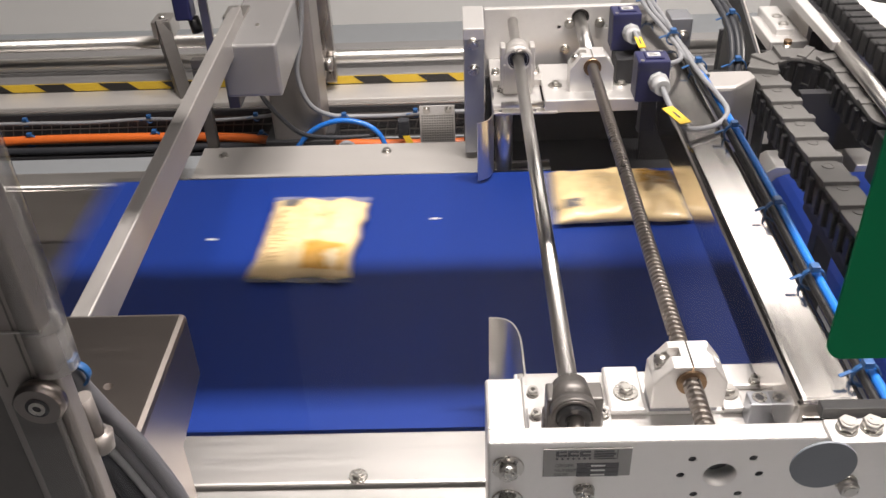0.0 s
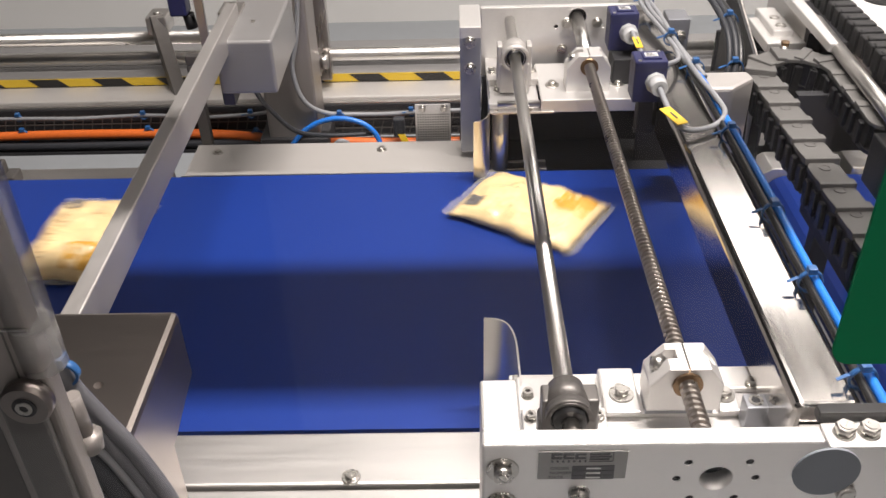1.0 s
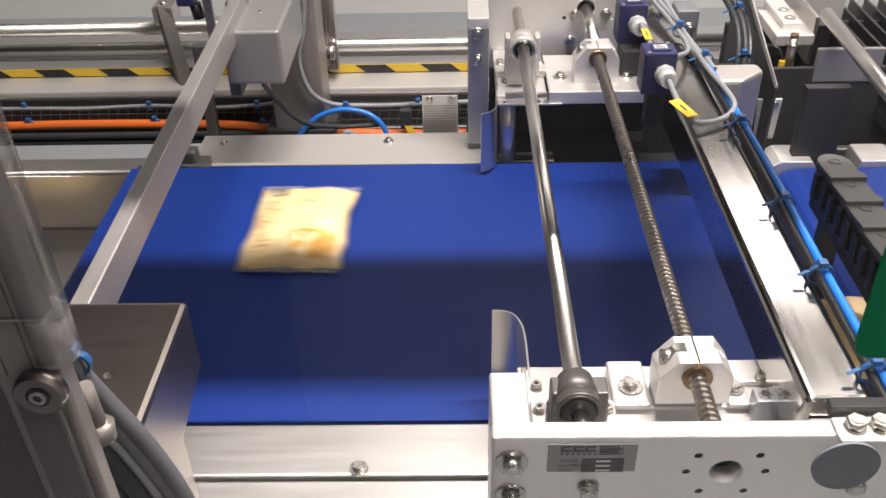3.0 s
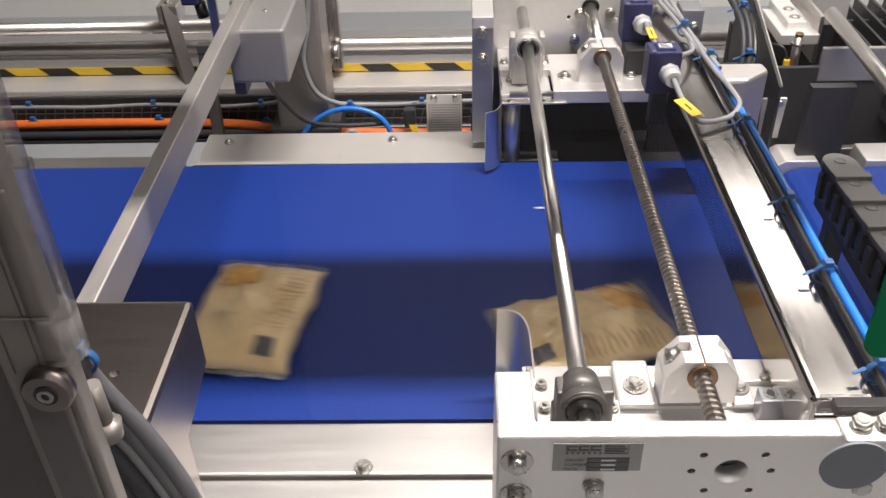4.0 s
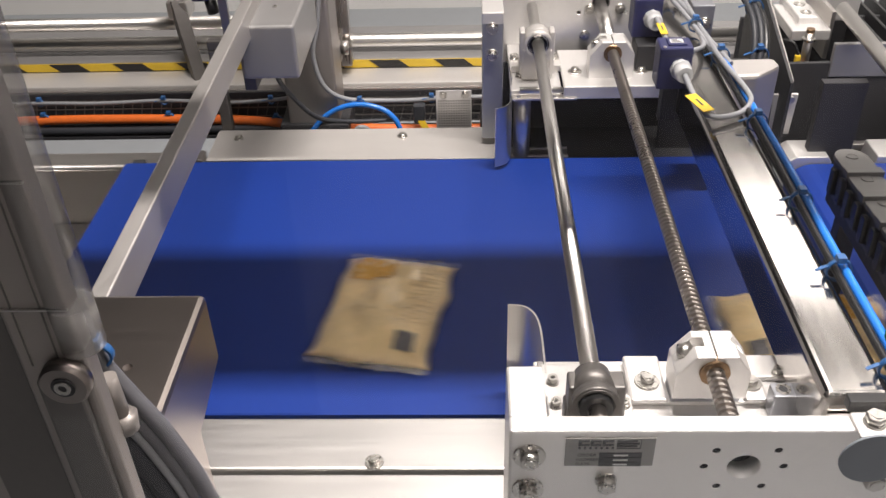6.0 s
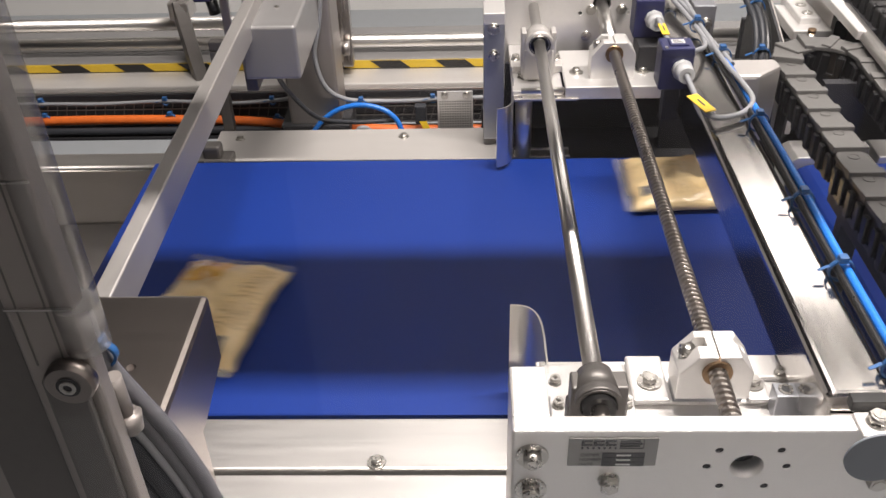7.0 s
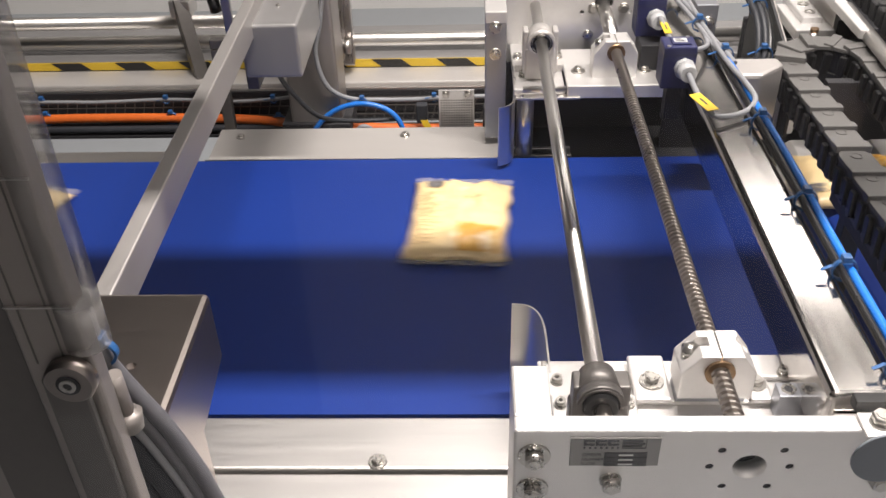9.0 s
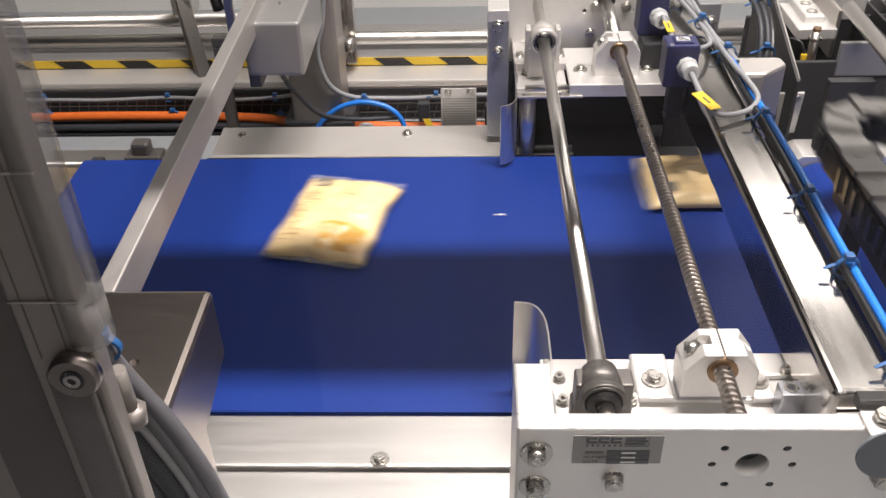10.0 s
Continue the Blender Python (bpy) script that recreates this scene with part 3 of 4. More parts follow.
bolt(far, (0.254, 0.932, -0.0475), (0, 0, 1), 0.0075, 0.0115, 0.006)
far_bearing(far)
fb = spindle_block(0.9048, far)
part("black_mount", box(0.243, 0.28, 0.93, 0.99, -0.0475, 0.0, 0.002), DARK, far)
part("end_block", box(0.348, 0.388, 1.0, 1.05, -0.10, 0.045, 0.002), ANODISED, far, "grey anodised upright block")
for z in (0.012, -0.04):
    bolt(far, (0.372, 1.0, z), (0, -1, 0), 0.0085, 0.0115, 0.007)
part("shroud", box(0.012, 0.50, 1.035, 1.042, -0.225, -0.075, 0.001), DARK, far, "dark sheet filling the unlit gap")
part("shroud_floor", box(0.008, 0.46, 0.892, 1.034, -0.235, -0.214, 0.001), DARK, far)
part("shroud", box(0.30, 0.44, 0.945, 0.952, -0.2135, -0.05, 0.001), DARK, far)
part("bore_back", box(0.15, 0.24, 1.106, 1.11, -0.03, 0.036, 0.001), CAST, far)
part("foot_bar", box(0.02, 0.13, 0.895, 0.903, -0.208, -0.199, 0.001), STEEL, far)
part("foot_bar", box(0.02, 0.13, 0.922, 0.930, -0.2135, -0.199, 0.001), STEEL, far)
part("standoff", cyl((0.042, 0.905, -0.20), (0.042, 0.905, -0.072), 0.0155, 24), POLISHED, far)
part("slotted_strip", cut(box(0.022, 0.135, 0.868, 0.885, -0.072, -0.068, 0.001), *[cyl((x, 0.877, -0.1), (x, 0.877, 0), 0.004, 10) for x in (0.034, 0.095, 0.122)]), STEEL, far)
part("stub_rod", cyl((0.035, 0.875, -0.055), (0.11, 0.875, -0.055), 0.0055, 14), POLISHED, far)

single("guide_shaft", joined(cyl((SHX, 0.0605, SHZ), (SHX, 1.088, SHZ), 0.0098, 32, bevel=0.001)), POLISHED, "round ground steel guide shaft across the belt", "shaft")


def spindle():
    """A trapezoidal thread, turned: crests and roots in turn along y."""
    bm = bmesh.new()
    pitch, seg, y0, y1, ro, ri = 0.0080, 20, 0.030, 0.95, 0.0097, 0.0066
    loops = []
    for i in range(int((y1 - y0) / pitch)):
        for k, r in ((0.0, ri), (0.34, ri), (0.48, ro), (0.86, ro)):
            loops.append([bm.verts.new((SCX + r * math.cos(a), y0 + pitch * (i + k) + 0.5 * pitch * a / math.pi * (1 if a < math.pi else -1) + (pitch if a >= math.pi else 0), SCZ + r * math.sin(a)))
                          for a in (2 * math.pi * m / seg for m in range(seg))])
    for a, b in zip(loops, loops[1:]):
        for m in range(seg):
            bm.faces.new((a[m], a[(m + 1) % seg], b[(m + 1) % seg], b[m]))
    bmesh.ops.recalc_face_normals(bm, faces=bm.faces[:])
    return bm


sp = thing("threaded_spindle", SCX, 0.5, SCZ, "long threaded steel adjusting spindle across the belt", "spindle")
part("thread", spindle(), SCREW, sp)
part("core", cyl((SCX, 0.030, SCZ), (SCX, 1.0, SCZ), 0.0069, 16), SCREW, sp)
part("plain_end", cyl((SCX, 0.948, SCZ + 0.004), (SCX, 1.104, SCZ + 0.014), 0.0125, 24), POLISHED, sp)
part("end_collar", cyl((SCX + 0.004, 0.027, SCZ), (SCX + 0.004, 0.0145, SCZ), 0.0205, 32, bevel=0.001), ALU, sp)

# bag-turning guide blades
blade_n = [(0.0295, 0.165), (0.0295, 0.20), (0.029, 0.235), (0.026, 0.258), (0.019, 0.274), (0.008, 0.282), (-0.008, 0.284)]
blade_f = [(0.0225, 0.955), (0.0225, 0.92), (0.022, 0.893), (0.019, 0.873), (0.012, 0.858), (0.002, 0.850), (-0.008, 0.846)]
g = thing("bag_deflector", 0.02, 0.2, -0.12, "thin curled stainless guide blade above the belt", "guide", "guide blades")
part("blade", sheet([tuple(p[:2]) for p in smooth_path([(x, y, 0) for x, y in blade_n], 4)], -0.192, -0.052, 0.0022), POLISHED, g)
part("blade_foot", box(0.0215, 0.0285, 0.14, 0.19, -0.085, -0.058, 0.001), STEEL, g)
g = thing("bag_deflector", 0.02, 0.9, -0.12, "thin curled stainless guide blade above the belt", "guide", "guide blades")
part("blade", sheet([tuple(p[:2]) for p in smooth_path([(x, y, 0) for x, y in blade_f], 4)], -0.192, -0.075, 0.0022), POLISHED, g)
part("blade_stem", sheet([(0.0225, 0.955), (0.0225, 0.905)], -0.0755, -0.045, 0.0022), POLISHED, g)

# ---- tube beam with cables ----
beam = thing("cross_beam", 0.315, 0.55, -0.02, "broad stainless box beam across the belt, brightly lit", "beam")
part("tube", box(0.281, 0.347, 0.045, 1.16, -0.045, 0.030, 0.009, 4), STEEL_Y, beam)
part("pedestal", box(0.29, 0.34, 0.10, 0.17, -0.0595, -0.0455, 0.002), STEEL, beam)
part("gusset", prism([(0.349, 0.758), (0.405, 0.758), (0.450, 0.797), (0.446, 0.825), (0.349, 0.825)], "z", -0.11, 0.022, 0.006), MATT, beam)
part("foot", box(0.285, 0.345, 0.035, 0.044, -0.0595, 0.01, 0.002), STEEL, beam)


def tie(parent, x, y, z, r):
    ob = part("cable_tie", joined(ring((x, y - 0.003, z), (x, y + 0.003, z), r, r - 0.0018, 18),
                                  box(x - 0.006, x + 0.004, y - 0.005, y + 0.005, z + r - 0.003, z + r + 0.005, 0.001),
                                  bar((x - r, y, z + r * 0.4), (x - r - 0.013, y - 0.004, z + r * 0.2), 0.004, 0.0016, 0.0004)), TIE, parent)
    return ob


hx, hz = 0.356, 0.040
bundle = thing("hose_bundle", hx, 0.5, hz, "blue and black air hoses tied along the beam", "hoses")
part("blue_hose", tube([(hx - 0.004, 0.78, hz), (hx, 0.65, hz), (hx + 0.003, 0.45, hz), (hx + 0.002, 0.25, hz - 0.001), (hx + 0.004, 0.06, hz - 0.002),
                        (hx + 0.01, -0.04, hz - 0.01)], 0.0052), HOSE, bundle, "glossy blue air hose")
part("black_hose", tube([(hx - 0.016, 0.88, hz + 0.002), (hx - 0.012, 0.7, hz), (hx - 0.008, 0.5, hz), (hx - 0.009, 0.3, hz), (hx - 0.007, 0.06, hz - 0.002),
                         (hx - 0.001, -0.04, hz - 0.012)], 0.0044), BLACK, bundle, "glossy black air hose")
part("black_hose", tube([(hx - 0.006, 0.90, hz - 0.006), (hx - 0.006, 0.5, hz - 0.008), (hx + 0.004, 0.06, hz - 0.012), (hx + 0.01, -0.03, hz - 0.02)], 0.0044), BLACK, bundle)
for y in (0.80, 0.575, 0.371, 0.2307, 0.075):
    tie(bundle, hx - 0.004, y, hz - 0.002, 0.0145)

# ---- sensors on the beam ----


def sensor(x, y, z, tag_y):
    ob = thing("limit_switch", x, y, z, "indigo plastic limit switch with pale cable gland and yellow tag", "sensor", "limit switches on the beam")
    part("housing", joined(box(x - 0.025, x + 0.026, y - 0.018, y + 0.026, z - 0.050, z + 0.020, 0.003),
                           box(x - 0.012, x + 0.017, y - 0.010, y + 0.016, z + 0.0195, z + 0.0225, 0.001)), SENSOR, ob)
    part("mount", box(x - 0.012, x + 0.012, y - 0.01, y + 0.015, -0.046, z - 0.0495, 0.001), DARK, ob)
    part("foot_bracket", box(x - 0.014, 0.2805, y - 0.01, y + 0.012, -0.05, -0.046, 0.001), DARK, ob)
    for dz in (-0.012, 0.012):
        part("screw", cyl((x - 0.022, y - 0.012, z + dz), (x - 0.0195, y - 0.012, z + dz), 0.003, 10), BOLT, ob)
    part("lid_seam", box(x - 0.0252, x + 0.0262, y - 0.0182, y + 0.0262, z + 0.006, z + 0.007, 0), BLACK, ob)
    part("rating_label", box(x - 0.008, x + 0.012, y - 0.004, y + 0.010, z + 0.0222, z + 0.0230, 0), INKPALE, ob)
    for k in range(3):
        part("rating_text", box(x - 0.006, x + 0.010 - 0.003 * k, y - 0.002 + 0.004 * k, y + 0.004 * k, z + 0.0229, z + 0.0233, 0), INK, ob)
    for sx, sy in ((-0.018, -0.014), (0.017, 0.021)):
        part("lid_screw", cyl((x + sx, y + sy, z + 0.019), (x + sx, y + sy, z + 0.0212), 0.003, 12), BOLT, ob)
    a = Vector((x + 0.008, y - 0.018, z - 0.014))
    d = Vector((0.06, -0.9, 0.05)).normalized()
    gl = part("gland", joined(cyl(a, a + d * 0.010, 0.0165, 8, bevel=0.0005), cyl(a + d * 0.010, a + d * 0.030, 0.0155, 20, 0.0125),
                              cyl(a + d * 0.026, a + d * 0.030, 0.010, 20, 0.007)), GLAND, ob, "pale grey cable gland")
    return ob, a + d * 0.030


def wire(parent, name, points, r, material, label=""):
    return part(name, tube(points, r, 10, 8), material, parent, label)


s1, e1 = sensor(0.262, 0.985, 0.05, 0.84)
s2, e2 = sensor(0.266, 0.755, 0.06, 0.579)
wire(s1, "cable", [e1, (0.264, 0.90, 0.062), (0.264, 0.84, 0.062), (0.270, 0.79, 0.058), (0.285, 0.77, 0.06), (0.312, 0.79, 0.055), (0.330, 0.83, 0.046),
                   (0.333, 0.89, 0.045)], 0.0038, GREYCABLE)
part("tag", box(0.2575, 0.2695, 0.825, 0.870, 0.0655, 0.0668, 0.0003), YELLOW, s1, "yellow cable tag")
part("tag_text", box(0.2625, 0.265, 0.838, 0.858, 0.067, 0.0674, 0), INK, s1)
wire(s2, "cable", [e2, (0.273, 0.645, 0.052), (0.276, 0.60, 0.050), (0.288, 0.582, 0.044), (0.312, 0.588, 0.040), (0.340, 0.605, 0.040), (0.357, 0.633, 0.045),
                   (0.352, 0.68, 0.050), (0.345, 0.73, 0.050), (0.342, 0.80, 0.047), (0.336, 0.90, 0.05), (0.33, 1.00, 0.055), (0.322, 1.08, 0.06), (0.335, 1.15, 0.075)], 0.0042, GREYCABLE)
tagm = box(-0.024, 0.024, -0.009, 0.009, -0.0007, 0.0007, 0.0003)
bmesh.ops.transform(tagm, matrix=pose(0.274, 0.600, 0.0565, 0, 4, -68), verts=tagm.verts[:])
part("tag", tagm, YELLOW, s2, "yellow cable tag")
tagt = box(-0.009, 0.009, -0.0015, 0.0015, -0.0003, 0.0003, 0)
bmesh.ops.transform(tagt, matrix=pose(0.274, 0.600, 0.0576, 0, 4, -68), verts=tagt.verts[:])
part("tag_text", tagt, INK, s2)
cl = thing("cable_loop", 0.40, 0.95, 0.04, "dark grey cables looped over the beam end with blue ties", "cables")
wire(cl, "cable", [(0.325, 1.10, 0.062), (0.345, 1.16, 0.085), (0.39, 1.15, 0.095), (0.43, 1.07, 0.075), (0.452, 0.97, 0.045), (0.452, 0.91, 0.0), (0.44, 0.885, -0.05), (0.436, 0.87, -0.12)], 0.006, DARKCABLE)
wire(cl, "cable", [(0.335, 1.09, 0.060), (0.355, 1.14, 0.083), (0.395, 1.13, 0.091), (0.425, 1.06, 0.072), (0.442, 0.965, 0.042), (0.441, 0.912, 0.0), (0.43, 0.888, -0.05), (0.43, 0.87, -0.12)], 0.006, DARKCABLE)
wire(cl, "cable", [(0.343, 1.10, 0.058), (0.362, 1.16, 0.078), (0.402, 1.16, 0.085), (0.442, 1.09, 0.068), (0.463, 0.98, 0.040), (0.462, 0.915, 0.0), (0.45, 0.885, -0.05), (0.442, 0.87, -0.12)], 0.006, BLACK)
wire(cl, "grey_cable", [(0.350, 0.76, 0.042), (0.343, 0.80, 0.044), (0.335, 0.85, 0.046), (0.322, 0.95, 0.05), (0.308, 1.03, 0.055), (0.305, 1.10, 0.065), (0.33, 1.17, 0.08)], 0.0042, GREYCABLE)
wire(cl, "grey_cable", [(0.358, 0.76, 0.042), (0.352, 0.80, 0.045), (0.343, 0.85, 0.046), (0.332, 0.95, 0.05), (0.318, 1.03, 0.055), (0.318, 1.10, 0.065), (0.34, 1.18, 0.08)], 0.0042, GREYCABLE)
for p, r in (((0.452, 0.985, 0.045), 0.016), ((0.450, 0.905, -0.01), 0.016), ((0.332, 0.905, 0.048), 0.0125), ((0.318, 1.06, 0.057), 0.0125)):
    tie(cl, *p, r)

# ---- photocell housings and sloping bar over the belt's end ----
hb = thing("sensor_housing", -0.36, 0.03, 0.03, "brushed stainless sensor housing with a drilled hole", "housing", "sensor housings")
part("shell", cut(prism([(-0.066, 0.004), (0.030, 0.010), (0.1105, 0.0255), (0.1105, 0.1075), (-0.066, 0.1075)], "x", -0.445, -0.3095, 0.006), cyl((-0.355, 0.007, 0.09), (-0.355, 0.007, 0.12), 0.0045, 16)), SHELL, hb)
part("inner", box(-0.43, -0.32, -0.05, 0.095, 0.04, 0.094, 0.002), DARK, hb)
part("support", box(-0.43, -0.34, 0.025, 0.090, -0.193, 0.024, 0.004), SHELL, hb)
hf = thing("sensor_housing", -0.40, 1.0, 0.01, "brushed stainless sensor housing on the far column", "housing", "sensor housings")
part("shell", box(-0.454, -0.353, 0.9, 1.14, -0.039, 0.060, 0.006, 4), BOXGREY, hf)
part("back_plate", box(-0.462, -0.44, 0.93, 1.16, -0.075, 0.03, 0.002), CAST, hf)
part("arm", box(-0.45, -0.36, 1.141, 1.25, -0.03, 0.05, 0.003), STEEL, hf)
part("screw", cyl((-0.40, 0.99, 0.059), (-0.40, 0.99, 0.0625), 0.004, 12), BOLT, hf)
sb = thing("cross_bar", -0.43, 0.5, 0.06, "flat-topped stainless bar spanning the belt end", "bar")
part("bar", bar((-0.4295, 0.09, 0.0605), (-0.4415, 1.02, 0.0605), 0.021, 0.049, 0.002), MATT, sb)
part("end_tab", box(-0.47, -0.43, 1.02, 1.08, 0.06, 0.066, 0.001), STEEL, sb)
bolt(sb, (-0.447, 1.05, 0.066), (0, 0, 1), 0.006, 0.009, 0.006)
part("hanger", box(-0.556, -0.534, 1.052, 1.07, -0.225, -0.05, 0.002), CAST, sb)
part("hanger_arm", box(-0.556, -0.462, 1.052, 1.07, -0.049, -0.03, 0.002), CAST, sb)

# ---- far background: rails, tape beam, cable tray ----
rails = thing("guard_rail", 0, 1.45, -0.2, "two round stainless guard rails on a frame", "rail")
part("upper_rail", cyl((-2.6, 1.45, -0.150), (-0.60, 1.45, -0.150), 0.0155, 20), POLISHED, rails)
part("lower_rail", cyl((-2.6, 1.45, -0.200), (1.6, 1.45, -0.200), 0.017, 20), POLISHED, rails)
part("lever", bar((-0.722, 1.42, -0.085), (-0.672, 1.345, -0.300), 0.030, 0.030), CAST, rails)
part("lever_cap", box(-0.742, -0.695, 1.405, 1.47, -0.125, -0.085, 0.003), STEEL, rails)
part("lever_pin", cyl((-0.72, 1.43, -0.09), (-0.72, 1.43, -0.078), 0.008, 14), BOLT, rails)
part("post", box(-0.350, -0.322, 1.36, 1.39, -0.225, 0.20, 0.002), STEEL_Z, rails)
part("clamp", joined(box(-0.375, -0.34, 1.325, 1.40, -0.20, -0.145, 0.004), cyl((-0.34, 1.34, -0.17), (-0.325, 1.34, -0.17), 0.018, 6)), STEEL, rails)
for x in (-2.4, -1.6, 0.9):
    part("stanchion", cyl((x, 1.45, FLOOR_Z), (x, 1.45, -0.2), 0.015, 16), STEEL_Z, rails)
tb = thing("frame_beam", -0.5, 1.42, -0.25, "stainless machine frame beam with black and yellow hazard tape", "beam")
part("top_beam", box(-2.6, 1.6, 1.402, 1.60, -0.32, -0.2255, 0.003), BOXGREY, tb, "pale machine beam")
part("ledge", box(-2.6, 0.05, 1.318, 1.400, -0.30, -0.2475, 0.004), SATIN, tb)
part("ledge_lip", box(-2.6, 0.05, 1.311, 1.317, -0.278, -0.258, 0.001), STEEL, tb)
part("tape_ground", box(-2.0, 0.40, 1.3995, 1.4017, -0.2465, -0.2275, 0), HAZY, tb, "yellow hazard tape")
x = -1.96
while x < 0.30:
    part("tape_stripe", prism([(x + 0.024, -0.2463), (x + 0.094, -0.2463), (x + 0.070, -0.2277), (x, -0.2277)], "y", 1.3985, 1.3994, 0), HAZB, tb)
    x += 0.152
for x in (-2.4, -1.75, 0.8):
    part("leg", box(x - 0.04, x + 0.04, 1.45, 1.53, FLOOR_Z, -0.32, 0.004), STEEL_Z, tb)
col = thing("column", -0.385, 1.28, -0.3, "broad stainless machine column", "column")
part("column_body", box(-0.45, -0.339, 1.20, 1.309, FLOOR_Z, 0.25, 0.006, 3), POSTSTEEL, col)
part("column_foot", box(-0.47, -0.319, 1.19, 1.306, -0.36, -0.285, 0.003), DARK, col)

tray = thing("cable_tray", -0.6, 1.27, -0.3, "black wire mesh cable tray with bundled cables", "cable tray")
mesh = []
x = -1.7
while x < 0.02:
    mesh.append(bar((x, 1.30, -0.338), (x + 0.018, 1.30, -0.272), 0.0022, 0.0022, 0))
    x += 0.0225
for z in (-0.335, -0.318, -0.296, -0.276):
    mesh.append(bar((-1.7, 1.2995, z), (0.03, 1.2995, z), 0.0025, 0.0025, 0))
part("mesh", joined(*mesh), CAST, tray, "black wire mesh")
part("tray_back", box(-1.7, 0.05, 1.3075, 1.3105, -0.338, -0.262, 0.001), DARK, tray)
part("tray_floor", box(-1.7, -0.56, 1.245, 1.307, -0.346, -0.3385, 0.001), DARK, tray)
part("tray_floor", box(-0.559, 0.30, 1.06, 1.307, -0.372, -0.345, 0.001), DARK, tray)
tray_leg = part("tray_bracket", box(-1.66, -1.62, 1.25, 1.45, -0.41, -0.373, 0.002), DARK, tray)
cb = thing("cable_run", -0.6, 1.26, -0.3, "orange motor cable and grey cable tied along the tray", "cables")
wire(cb, "orange_cable", [(-1.7, 1.272, -0.306), (-1.2, 1.270, -0.309), (-0.9, 1.272, -0.307), (-0.6, 1.268, -0.310), (-0.42, 1.24, -0.312), (-0.2, 1.22, -0.314), (0.05, 1.22, -0.314)], 0.0105, ORANGE, "orange motor cable")
wire(cb, "orange_cable", [(-1.7, 1.255, -0.324), (-1.0, 1.252, -0.326), (-0.5, 1.25, -0.326), (-0.1, 1.22, -0.328), (0.05, 1.22, -0.328)], 0.0085, DARKCABLE)
wire(cb, "grey_cable", [(-1.7, 1.27, -0.262), (-1.05, 1.27, -0.264), (-0.9, 1.272, -0.267), (-0.74, 1.272, -0.262), (-0.6, 1.27, -0.268), (-0.5, 1.268, -0.262), (-0.45, 1.26, -0.252)], 0.0042, GREYCABLE)
wire(cb, "grey_cable", [(-0.345, 1.17, 0.12), (-0.35, 1.18, 0.03), (-0.362, 1.185, -0.05), (-0.378, 1.185, -0.12), (-0.362, 1.185, -0.19), (-0.32, 1.20, -0.228), (-0.25, 1.22, -0.243), (-0.17, 1.22, -0.243), (-0.10, 1.215, -0.236), (0.05, 1.21, -0.232)], 0.0052, GREYCABLE)
wire(cb, "black_cable", [(-0.43, 1.05, -0.06), (-0.43, 1.06, -0.11), (-0.41, 1.09, -0.17), (-0.37, 1.11, -0.225), (-0.31, 1.16, -0.262), (-0.22, 1.19, -0.275)], 0.005, DARKCABLE)
wire(cb, "blue_hose", [(-0.40, 1.19, -0.30), (-0.372, 1.19, -0.268), (-0.335, 1.19, -0.245), (-0.29, 1.188, -0.236), (-0.245, 1.185, -0.245), (-0.215, 1.18, -0.268), (-0.20, 1.175, -0.305)], 0.0058, HOSE, "blue air hose")
wire(cb, "grey_hose", [(-0.31, 1.15, -0.30), (-0.298, 1.15, -0.278), (-0.285, 1.15, -0.270), (-0.27, 1.16, -0.285), (-0.268, 1.17, -0.31)], 0.005, GREYCABLE)
for p, r in (((-0.745, 1.272, -0.264), 0.008), ((-1.03, 1.272, -0.264), 0.008), ((-0.50, 1.268, -0.264), 0.008), ((-0.74, 1.27, -0.308), 0.015),
             ((-0.49, 1.255, -0.310), 0.015), ((-1.03, 1.27, -0.308), 0.015), ((-0.29, 1.20, -0.238), 0.010), ((-0.135, 1.218, -0.240), 0.008)):
    tie(cb, *p, r)
yt = box(-0.007, 0.007, -0.002, 0.002, -0.022, 0.022, 0.0005)
bmesh.ops.transform(yt, matrix=pose(-0.155, 1.19, -0.285, -20, -25, 10), verts=yt.verts[:])
part("tag", yt, YELLOW, cb, "yellow cable tag")
part("connector", box(-0.175, -0.150, 1.19, 1.21, -0.285, -0.243, 0.003), DARKCABLE, cb)
part("connector", box(-0.03, -0.0, 1.19, 1.21, -0.30, -0.25, 0.003), DARKCABLE, cb)

wp = thing("warning_plate", -0.085, 1.088, -0.2, "perforated steel plate stamped with small lettering, two bolts", "plate")
part("plate", box(-0.121, -0.049, 1.087, 1.090, -0.244, -0.157, 0.001), ALU, wp)
part("plate_tab", box(-0.118, -0.052, 1.0905, 1.205, -0.262, -0.245, 0.001), STEEL, wp)
for i in range(11):
    for k in range(13):
        part("embossed_dot", box(-0.117 + 0.0051 * k, -0.117 + 0.0051 * k + 0.0033, 1.0862, 1.0868, -0.237 + 0.0056 * i, -0.237 + 0.0056 * i + 0.0028, 0), PLATE, wp)
for x in (-0.106, -0.062):
    bolt(wp, (x, 1.087, -0.166), (0, -1, 0), 0.006, 0.008, 0.005)

us = thing("proximity_sensor", -0.59, 1.2, 0.03, "small dark sensor on a bracket above the rail", "sensor")
part("body", box(-0.61, -0.575, 1.18, 1.22, 0.0, 0.07, 0.004), SENSOR, us)
part("plug", cyl((-0.578, 1.2, 0.0), (-0.574, 1.2, -0.03), 0.012, 14), BLACK, us)
part("bracket", box(-0.56, -0.542, 1.19, 1.20, -0.09, 0.10, 0.001), STEEL_Z, us)
part("bracket_arm", box(-0.56, -0.44, 1.17, 1.19, 0.05, 0.056, 0.001), STEEL, us)

